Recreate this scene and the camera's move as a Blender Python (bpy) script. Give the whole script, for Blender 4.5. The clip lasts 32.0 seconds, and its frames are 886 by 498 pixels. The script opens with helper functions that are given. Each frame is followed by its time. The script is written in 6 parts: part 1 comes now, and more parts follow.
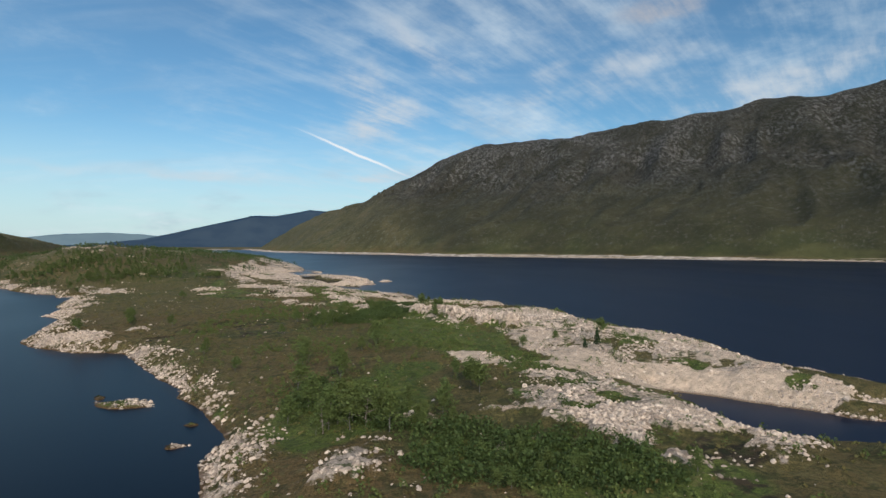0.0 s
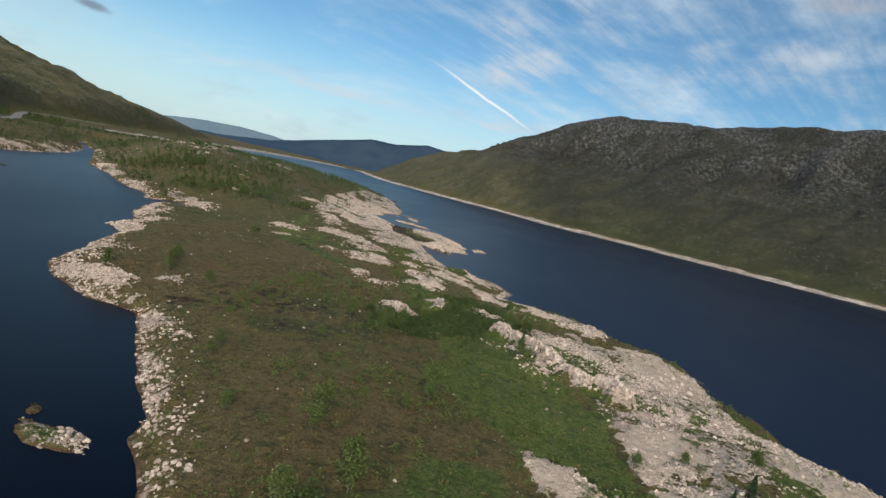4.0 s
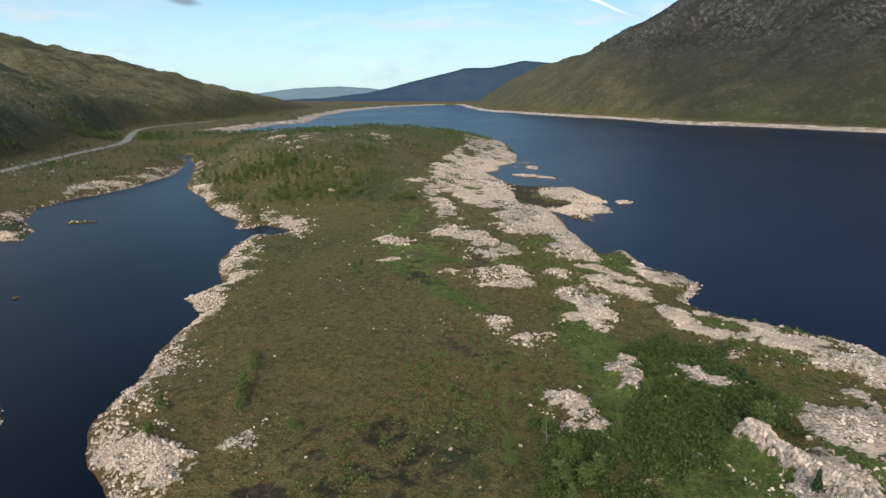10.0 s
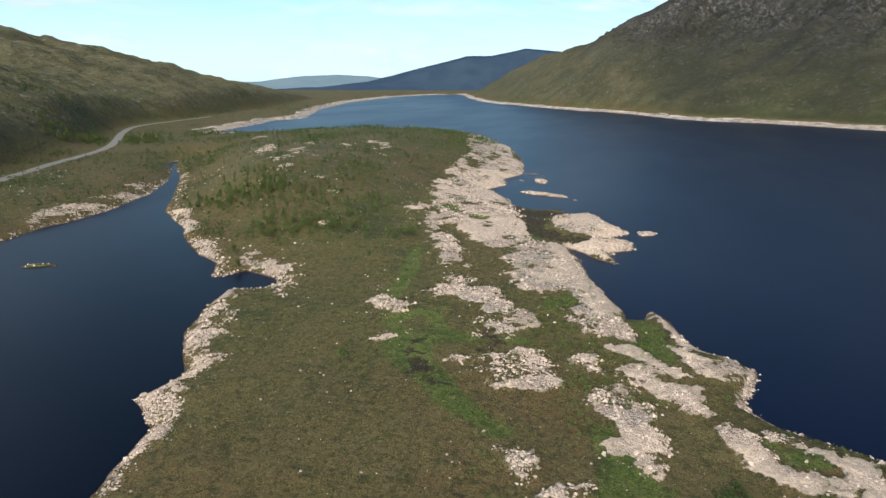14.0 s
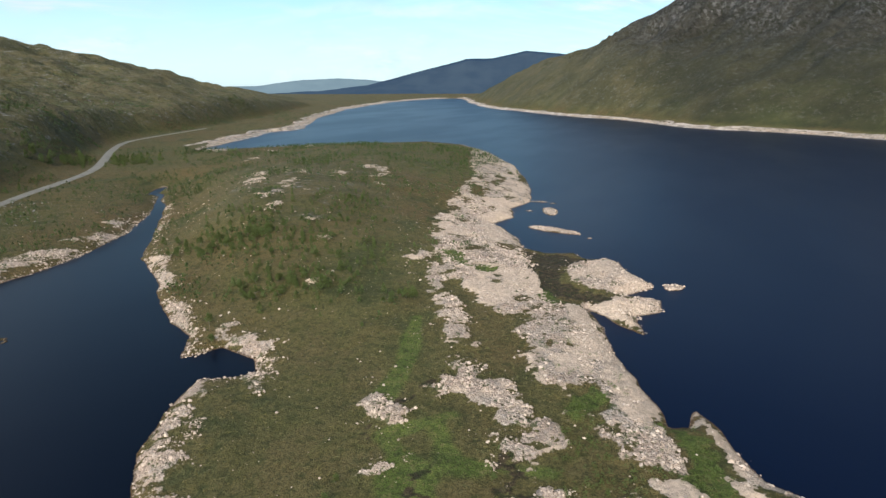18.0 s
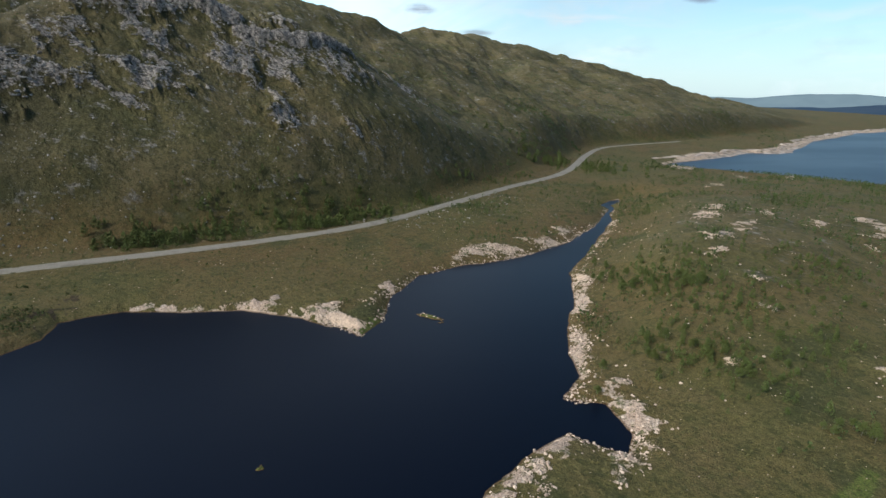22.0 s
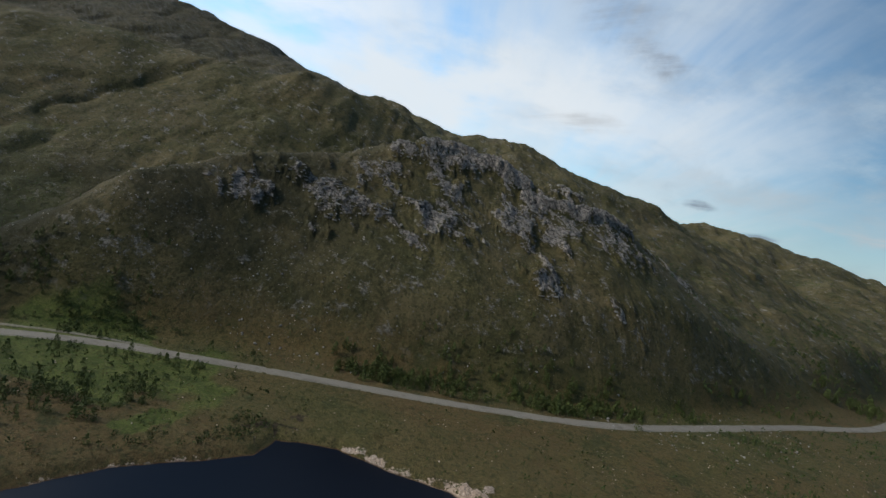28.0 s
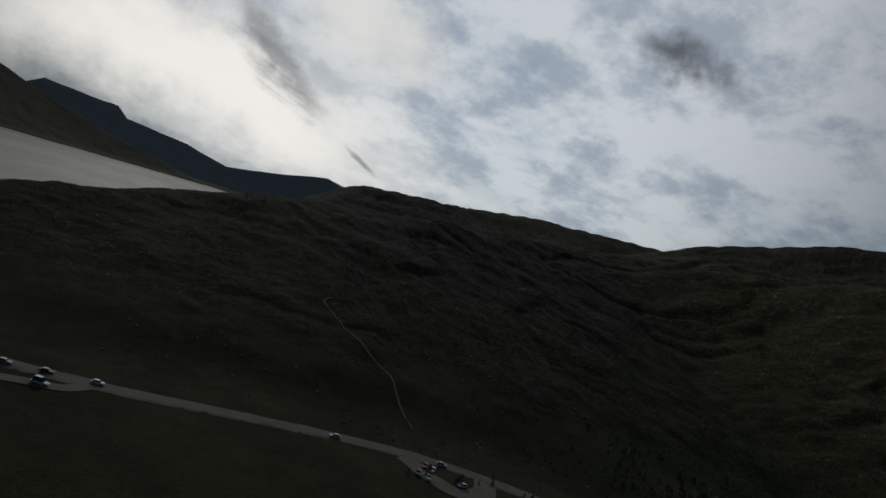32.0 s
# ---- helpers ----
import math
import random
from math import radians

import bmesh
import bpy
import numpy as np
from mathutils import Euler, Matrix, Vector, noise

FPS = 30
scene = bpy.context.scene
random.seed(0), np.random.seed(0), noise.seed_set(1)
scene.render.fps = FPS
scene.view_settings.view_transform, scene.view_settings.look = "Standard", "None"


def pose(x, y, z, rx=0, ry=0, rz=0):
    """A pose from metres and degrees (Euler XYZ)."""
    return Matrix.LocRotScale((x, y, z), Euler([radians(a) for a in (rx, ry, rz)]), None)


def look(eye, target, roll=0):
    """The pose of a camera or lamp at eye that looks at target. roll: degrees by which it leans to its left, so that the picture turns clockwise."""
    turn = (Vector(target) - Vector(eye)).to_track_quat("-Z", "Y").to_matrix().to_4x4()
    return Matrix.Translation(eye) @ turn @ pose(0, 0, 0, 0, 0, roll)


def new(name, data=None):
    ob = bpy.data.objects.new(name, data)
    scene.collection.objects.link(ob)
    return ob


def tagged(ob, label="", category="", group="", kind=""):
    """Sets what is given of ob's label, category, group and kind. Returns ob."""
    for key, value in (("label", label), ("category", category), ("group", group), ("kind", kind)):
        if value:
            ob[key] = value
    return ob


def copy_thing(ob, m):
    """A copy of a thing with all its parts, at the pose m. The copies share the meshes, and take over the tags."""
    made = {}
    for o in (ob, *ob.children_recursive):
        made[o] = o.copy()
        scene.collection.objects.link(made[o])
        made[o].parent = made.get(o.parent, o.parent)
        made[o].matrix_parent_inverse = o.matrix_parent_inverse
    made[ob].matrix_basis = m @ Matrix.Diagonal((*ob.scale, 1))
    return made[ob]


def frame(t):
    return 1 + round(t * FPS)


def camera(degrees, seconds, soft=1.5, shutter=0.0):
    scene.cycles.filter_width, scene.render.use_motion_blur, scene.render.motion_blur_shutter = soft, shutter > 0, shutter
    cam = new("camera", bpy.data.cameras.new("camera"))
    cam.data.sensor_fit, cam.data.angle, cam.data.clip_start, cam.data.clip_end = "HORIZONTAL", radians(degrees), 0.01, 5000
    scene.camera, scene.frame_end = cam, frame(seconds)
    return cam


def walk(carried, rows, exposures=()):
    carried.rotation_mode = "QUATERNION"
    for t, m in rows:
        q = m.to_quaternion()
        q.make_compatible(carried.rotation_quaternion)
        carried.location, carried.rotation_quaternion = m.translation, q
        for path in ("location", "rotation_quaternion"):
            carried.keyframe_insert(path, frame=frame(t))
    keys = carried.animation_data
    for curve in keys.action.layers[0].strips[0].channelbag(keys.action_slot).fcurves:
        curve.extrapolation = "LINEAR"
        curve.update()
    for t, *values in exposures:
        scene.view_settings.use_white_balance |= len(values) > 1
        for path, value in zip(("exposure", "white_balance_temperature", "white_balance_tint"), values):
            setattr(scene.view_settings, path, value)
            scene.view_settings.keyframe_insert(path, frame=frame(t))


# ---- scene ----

PATH = [
    (0, pose(0.00, 0.00, 22.90, 89.65, 0.00, 0.00)),
    (0.5, pose(-0.20, 4.00, 24.30, 86.05, -0.10, 0.00)),
    (1, pose(-0.40, 8.20, 25.70, 83.95, -0.10, 0.00)),
    (1.5, pose(-0.60, 12.40, 27.10, 83.85, -0.10, 0.00)),
    (2, pose(-0.80, 16.60, 28.50, 83.85, -0.10, 0.00)),
    (2.5, pose(-1.00, 21.00, 29.70, 83.85, -0.20, 0.00)),
    (3, pose(-1.20, 25.40, 31.10, 83.75, -0.20, 0.10)),
    (3.5, pose(-1.80, 29.60, 32.30, 83.65, -6.30, 3.60)),
    (4, pose(-3.00, 34.00, 33.50, 83.55, -12.80, 10.80)),
    (4.5, pose(-4.40, 38.20, 34.30, 83.45, -11.10, 16.90)),
    (6.5, pose(-10.60, 54.40, 36.90, 83.45, -0.30, 20.40)),
    (7, pose(-12.40, 58.60, 38.50, 83.35, -0.20, 20.40)),
    (7.5, pose(-14.00, 62.60, 40.30, 83.35, -0.20, 20.40)),
    (8, pose(-15.60, 66.40, 42.10, 83.35, -0.10, 20.50)),
    (8.5, pose(-17.40, 70.20, 43.65, 81.27, -0.10, 20.50)),
    (9, pose(-19.00, 73.80, 45.22, 77.39, -0.10, 20.50)),
    (9.5, pose(-20.60, 77.60, 47.18, 75.12, -0.20, 20.60)),
    (10, pose(-22.20, 81.40, 48.74, 75.03, -0.10, 20.60)),
    (10.5, pose(-23.60, 85.00, 50.50, 75.06, -0.10, 20.60)),
    (11, pose(-25.20, 88.60, 52.06, 75.07, -0.10, 20.60)),
    (11.5, pose(-26.60, 92.20, 53.62, 75.09, -0.10, 20.70)),
    (12, pose(-28.00, 95.80, 55.38, 73.91, 0.00, 20.70)),
    (12.5, pose(-29.60, 99.40, 56.94, 73.85, -0.10, 20.70)),
    (13, pose(-31.00, 102.80, 58.50, 73.87, 0.00, 20.70)),
    (13.5, pose(-32.40, 106.40, 60.25, 73.78, 0.00, 20.70)),
    (14, pose(-34.00, 109.80, 62.02, 73.80, -0.10, 20.70)),
    (14.5, pose(-35.40, 113.40, 63.56, 73.81, 0.00, 20.70)),
    (16.5, pose(-41.00, 127.00, 70.16, 73.86, 0.10, 20.70)),
    (17, pose(-42.40, 130.60, 71.91, 73.87, 0.10, 20.70)),
    (17.5, pose(-43.80, 134.00, 73.66, 73.89, 0.20, 20.70)),
    (18, pose(-45.40, 137.60, 75.40, 73.90, 0.30, 20.70)),
    (18.5, pose(-46.80, 141.20, 77.20, 73.90, 0.30, 20.70)),
    (19, pose(-48.20, 144.80, 79.00, 73.90, 0.30, 20.70)),
    (19.5, pose(-49.60, 148.00, 81.00, 73.80, 0.40, 20.70)),
    (20, pose(-51.40, 151.00, 82.60, 73.80, 0.30, 21.40)),
    (20.5, pose(-53.80, 153.20, 83.60, 73.80, 0.40, 33.50)),
    (21, pose(-55.20, 155.40, 83.60, 73.80, 0.20, 49.30)),
    (21.5, pose(-55.10, 158.30, 83.60, 73.80, -5.80, 64.30)),
    (22, pose(-55.60, 159.00, 83.00, 73.80, -2.30, 65.50)),
    (22.5, pose(-56.00, 159.80, 83.20, 73.80, -0.10, 65.40)),
    (23, pose(-57.20, 160.40, 83.40, 73.70, 0.20, 65.20)),
    (23.5, pose(-59.00, 161.20, 83.60, 73.70, 0.40, 65.10)),
    (24, pose(-60.80, 162.00, 83.20, 71.90, 0.60, 64.90)),
    (24.5, pose(-63.60, 162.80, 83.40, 67.60, 0.70, 64.70)),
    (25, pose(-66.40, 163.70, 84.10, 66.40, -5.60, 68.80)),
    (25.5, pose(-69.80, 164.20, 83.60, 66.30, -11.30, 76.80)),
    (27.5, pose(-84.35, 159.15, 82.33, 85.87, -1.70, 82.28)),
    (28, pose(-87.85, 158.32, 82.43, 86.96, -12.99, 91.07)),
    (28.5, pose(-91.35, 157.35, 82.53, 87.35, -12.58, 98.99)),
    (29, pose(-94.85, 156.22, 82.63, 92.29, -7.85, 104.33)),
    (29.5, pose(-98.35, 154.95, 82.73, 96.96, -12.62, 112.63)),
    (30, pose(-101.85, 153.52, 82.83, 97.86, -15.77, 122.68)),
    (30.5, pose(-105.35, 151.95, 82.93, 98.15, -15.95, 132.53)),
    (31, pose(-108.85, 150.22, 83.03, 98.18, -17.26, 143.11)),
    (31.5, pose(-112.35, 148.35, 83.13, 95.10, -18.91, 154.61)),
    (32, pose(-115.85, 146.32, 83.23, 90.17, -19.40, 165.97)),
]
EXPOSURES = [(0.0, -0.62), (7.0, -0.55), (9.0, -0.65), (10.0, -0.28), (13.0, -0.08), (19.0, -0.12), (21.0, -0.25), (24.0, 0.1), (24.7, 0.8), (25.2, 1.35), (25.7, 1.1), (27.5, -0.75), (28.0, -0.95), (29.0, -1.0), (30.0, -2.15), (31.0, -3.0), (32.0, -3.55)]
cam = camera(75.3, 32.0)
walk(cam, PATH, EXPOSURES)

# ---------------------------------------------------------------- sun and sky
SUN_AZ, SUN_EL = 198.0, 34.0          # degrees; azimuth counted from +y towards -x


def heading(az, el):
    a, e = radians(az), radians(el)
    return Vector((-math.sin(a) * math.cos(e), math.cos(a) * math.cos(e), math.sin(e)))


SUN_DIR = heading(SUN_AZ, SUN_EL)
sun = new("sun", bpy.data.lights.new("sun", "SUN"))
sun.data.energy, sun.data.angle, sun.data.color = 3.4, radians(1.0), (1.0, 0.91, 0.78)
sun.matrix_world = look((0, 0, 900), Vector((0, 0, 900)) - SUN_DIR)

world = bpy.data.worlds.new("world")
scene.world = world
world.use_nodes = True


class Nodes:
    """Short hand for building a node tree."""

    def __init__(self, tree):
        self.tree = tree
        tree.nodes.clear()

    def add(self, kind, **values):
        n = self.tree.nodes.new(kind)
        for key, value in values.items():
            if key == "inputs":
                for name, v in value.items():
                    self.plug(n, name, v)
            elif key == "operation":
                n.operation = value
            elif key == "blend_type":
                n.blend_type = value
            elif key == "data_type":
                n.data_type = value
            elif key == "sky_type":
                n.sky_type = value
            elif key == "attribute_name":
                n.attribute_name = value
            elif key == "noise_dimensions":
                n.noise_dimensions = value
            elif key == "feature":
                n.feature = value
            elif key == "interpolation_type":
                n.interpolation_type = value
        return n

    def plug(self, n, name, v):
        if isinstance(v, bpy.types.NodeSocket):
            self.tree.links.new(v, n.inputs[name])
        else:
            n.inputs[name].default_value = v

    def math(self, op, a, b=0.0, c=0.0):
        n = self.add("ShaderNodeMath", operation=op)
        for i, v in enumerate((a, b, c)):
            self.plug(n, i, v)
        return n.outputs[0]

    def vmath(self, op, a, b=(0, 0, 0)):
        n = self.add("ShaderNodeVectorMath", operation=op)
        self.plug(n, 0, a)
        if op == "SCALE":
            self.plug(n, "Scale", b)
        else:
            self.plug(n, 1, b)
        return n.outputs["Value"] if op in ("DOT_PRODUCT", "LENGTH") else n.outputs[0]

    def mix(self, fac, a, b, blend="MIX"):
        n = self.add("ShaderNodeMix", data_type="RGBA", blend_type=blend)
        self.plug(n, 0, fac)
        self.plug(n, 6, a if isinstance(a, bpy.types.NodeSocket) else (*a, 1))
        self.plug(n, 7, b if isinstance(b, bpy.types.NodeSocket) else (*b, 1))
        return n.outputs[2]

    def ramp(self, v, lo, hi, a=0.0, b=1.0, smooth=True):
        n = self.add("ShaderNodeMapRange", interpolation_type="SMOOTHSTEP" if smooth else "LINEAR")
        for i, q in enumerate((v, lo, hi, a, b)):
            self.plug(n, i, q)
        return n.outputs[0]

    def noise(self, vec, scale, detail=4.0, rough=0.55, colour=False):
        n = self.add("ShaderNodeTexNoise")
        self.plug(n, "Vector", vec)
        self.plug(n, "Scale", scale)
        self.plug(n, "Detail", detail)
        self.plug(n, "Roughness", rough)
        return n.outputs[1 if colour else 0]


def build_sky():
    w = Nodes(world.node_tree)
    out = w.add("ShaderNodeOutputWorld")
    sky = w.add("ShaderNodeTexSky", sky_type="NISHITA")
    sky.sun_disc = False
    sky.sun_elevation = radians(SUN_EL)
    sky.sun_rotation = radians(-SUN_AZ)
    sky.altitude, sky.air_density, sky.dust_density, sky.ozone_density = 250, 1.0, 0.6, 1.2
    way = w.vmath("NORMALIZE", w.add("ShaderNodeTexCoord").outputs["Generated"])
    sep = w.add("ShaderNodeSeparateXYZ", inputs={0: way})
    z = w.math("MAXIMUM", sep.outputs[2], 0.02)
    # the cloud deck: directions carried onto a flat layer overhead
    flat = w.vmath("SCALE", way, w.math("DIVIDE", 1.0, w.math("ADD", z, 0.16)))
    flat = w.vmath("MULTIPLY", flat, (1, 1, 0))
    low = w.noise(flat, 0.55, 3, 0.5)
    fine = w.noise(w.vmath("ADD", flat, (7.3, 2.1, 0)), 1.9, 7, 0.62)
    streak = w.noise(w.vmath("MULTIPLY", flat, (0.35, 2.4, 0)), 0.9, 5, 0.6)
    fibre = w.math("ADD", w.math("MULTIPLY", fine, 0.5), w.math("MULTIPLY", w.noise(w.vmath("MULTIPLY", w.add("ShaderNodeVectorRotate", inputs={"Vector": flat, "Angle": 0.7}).outputs[0], (5.5, 0.9, 1)), 1.5, 6, 0.62), 0.5))
    soft = w.noise(w.vmath("MULTIPLY", way, (1.0, 1.0, 2.6)), 4.2, 6, 0.58)
    near_sun = w.vmath("DOT_PRODUCT", way, tuple(heading(168, 22)))
    cover = w.ramp(near_sun, 0.48, 0.96, 0.0, 0.34)
    n = w.math("ADD", w.math("MULTIPLY", low, 0.45), w.math("MULTIPLY", fine, 0.55))
    veil = w.ramp(w.math("ADD", n, cover), 0.46, 0.82)
    wisps = w.math("MULTIPLY", w.ramp(streak, 0.48, 0.80), 0.32)
    veil = w.math("MAXIMUM", veil, wisps)
    sun_side = w.ramp(near_sun, 0.66, 1.0)
    sky_light = w.vmath("SCALE", w.vmath("MULTIPLY", sky.outputs[0], (0.66, 1.0, 1.12)), w.ramp(w.vmath("DOT_PRODUCT", way, tuple(heading(135, 20))), 0.2, 0.95, SKY_GAIN, 3.3 * SKY_GAIN))
    haze = w.ramp(sep.outputs[2], 0.0, 0.22, 1.0, 0.0)
    white = w.mix(sun_side, CLOUD_FAR, CLOUD_SUN)
    billow = w.noise(w.vmath("ADD", w.vmath("SCALE", way, w.math("DIVIDE", 1.0, w.math("ADD", z, 0.45))), (3.1, 5.7, 1.3)), 5.5, 8, 0.62)
    white = w.vmath("MULTIPLY", white, w.mix(w.ramp(billow, 0.36, 0.60), (0.62, 0.66, 0.72), (1.12, 1.11, 1.09)))
    colour = w.mix(w.math("MULTIPLY", haze, 0.72), sky_light, HAZE)
    thin = w.math("MULTIPLY", w.ramp(w.vmath("DOT_PRODUCT", way, tuple(heading(-14, 14))), 0.72, 0.99), w.ramp(fibre, 0.42, 0.68, 0.0, 0.5))
    colour = w.mix(thin, colour, CLOUD_FAR)
    pale = w.math("MULTIPLY", w.ramp(w.vmath("DOT_PRODUCT", way, tuple(heading(84, 16))), 0.86, 0.99), w.ramp(streak, 0.34, 0.60, 0.15, 0.6))
    colour = w.mix(pale, colour, (1.35, 1.45, 1.52))
    colour = w.mix(w.math("MULTIPLY", veil, 0.85), colour, white)
    # single clouds: azimuth, elevation, half width, half height (degrees), tilt, tone, density
    wobble = w.noise(way, 9.0, 5, 0.6, colour=True)
    wob = w.vmath("SUBTRACT", wobble, (0.5, 0.5, 0.5))
    for az, el, hw, hh, tilt, tone, dens in CLOUDS:
        c = heading(az, el)
        right = c.cross(Vector((0, 0, 1))).normalized()
        up = right.cross(c)
        ct, st = math.cos(radians(tilt)), math.sin(radians(tilt))
        u, v = right * ct + up * st, up * ct - right * st
        p = w.vmath("ADD", way, w.vmath("SCALE", wob, 0.15 * min(1.0, hh / 2.5)))
        a = w.math("DIVIDE", w.vmath("DOT_PRODUCT", p, tuple(u)), math.sin(radians(hw)))
        b = w.math("DIVIDE", w.vmath("DOT_PRODUCT", p, tuple(v)), math.sin(radians(hh)))
        r = w.math("SQRT", w.math("ADD", w.math("MULTIPLY", a, a), w.math("MULTIPLY", b, b)))
        front = w.math("GREATER_THAN", w.vmath("DOT_PRODUCT", way, tuple(c)), 0.3)
        m = w.math("MULTIPLY", w.ramp(r, 0.25, 1.15, dens, 0.0), front)
        if hw > 12 and az < 180:
            m = w.math("MULTIPLY", m, w.ramp(soft, 0.34, 0.58, 0.25, 1.0))
        elif 0.45 < hh and az < 180:
            m = w.math("MULTIPLY", m, w.ramp(fibre, 0.40, 0.60, 0.12, 1.0))
        colour = w.mix(m, colour, tone)
    # below the horizon the far land's tone
    colour = w.mix(w.ramp(sep.outputs[2], -0.03, 0.0), (0.05, 0.06, 0.05), colour)
    bg = w.add("ShaderNodeBackground", inputs={0: colour, 1: 1.0})
    w.tree.links.new(bg.outputs[0], out.inputs[0])


SKY_GAIN = 0.15
HAZE, CLOUD_FAR, CLOUD_SUN = (0.90, 1.10, 1.20), (0.97, 1.12, 1.23), (6.8, 7.2, 7.6)
WHITE, GREY, SHADE = (0.98, 1.04, 1.10), (0.30, 0.36, 0.48), (0.45, 0.50, 0.60)
CLOUDS = [
    (192, 8, 26, 7.5, -6, (10.5, 10.2, 9.6), 0.9), (81, 22.5, 6.5, 3.4, -12, (0.55, 0.62, 0.72), 0.8), (75, 18.5, 4.0, 1.6, -6, (0.45, 0.52, 0.62), 0.85),
    (92, 12, 34, 8.0, 4, (1.5, 1.6, 1.68), 0.9), (112, 17, 18, 7, 10, (1.7, 1.78, 1.85), 0.7), (96, 26, 22, 6, 8, (1.15, 1.4, 1.65), 0.6), (60, 8, 20, 2.2, 0, (0.9, 0.97, 1.02), 0.5),
    (8.5, 8.9, 6.2, 0.17, -22, (1.3, 1.36, 1.42), 1.0), (6.2, 13.6, 6.5, 3.2, -28, WHITE, 0.8),
    (1, 18, 7, 1.2, -35, WHITE, 0.5), (-9, 15, 4.5, 1.4, 20, WHITE, 0.4),
]
CLOUDS += [
    (-18, 16, 6, 1.8, 20, WHITE, 0.5), (-30, 13.5, 11, 2.2, 12, WHITE, 0.6),
    (-21, 21.5, 5, 1.4, 5, (0.7, 0.68, 0.72), 0.8), (6.7, 6.6, 2.8, 0.5, 0, WHITE, 0.7),
    (25, 6.6, 14, 0.7, -2, WHITE, 0.6), (53, 6.1, 9, 0.5, -3, WHITE, 0.5),
]
CLOUDS += [
    (50.8, 10.0, 3.6, 1.3, 0, GREY, 0.85), (49.0, 13.3, 5.0, 1.1, -16, GREY, 0.75),
    (43.3, 7.7, 1.6, 0.4, -5, GREY, 0.8), (67.7, 6.3, 1.6, 0.5, 0, GREY, 0.7),
    (62.5, 4.6, 1.8, 0.3, 0, GREY, 0.6), (73.5, 18.6, 2.4, 0.9, -4, SHADE, 0.8),
]
CLOUDS += [
    (80.6, 11.9, 6.5, 1.2, 4, WHITE, 0.75), (102.0, 31.2, 3.6, 1.9, -8, (1.5, 1.55, 1.6), 0.95), (105, 21.5, 10, 1.5, 16, (1.3, 1.4, 1.5), 0.55),
    (108, 20, 12, 0.8, 14, WHITE, 0.5), (148.5, 23.0, 6.0, 2.4, -20, (0.95, 1.05, 1.2), 0.9), (180.5, 18, 9, 6, -20, (8.5, 8.4, 8.1), 0.8), (187, 12.5, 7, 1.6, -30, (1.6, 1.7, 1.8), 0.6),
    (-174, 11, 7, 2.2, -24, (1.7, 1.8, 1.9), 0.6), (176.5, 5.6, 2.2, 0.35, -25, (1.2, 1.3, 1.4), 0.6),]
build_sky()

# ---------------------------------------------------------------- materials
def material(name):
    m = bpy.data.materials.new(name)
    m.use_nodes = True
    w = Nodes(m.node_tree)
    out = w.add("ShaderNodeOutputMaterial")
    bsdf = w.add("ShaderNodeBsdfPrincipled")
    w.tree.links.new(bsdf.outputs[0], out.inputs[0])
    return m, w, bsdf


def bump(w, bsdf, height, strength, distance, below=None):
    n = w.add("ShaderNodeBump", inputs={"Height": height, "Strength": strength, "Distance": distance})
    if below is not None:
        w.plug(n, "Normal", below)
    w.plug(bsdf, "Normal", n.outputs[0])
    return n.outputs[0]


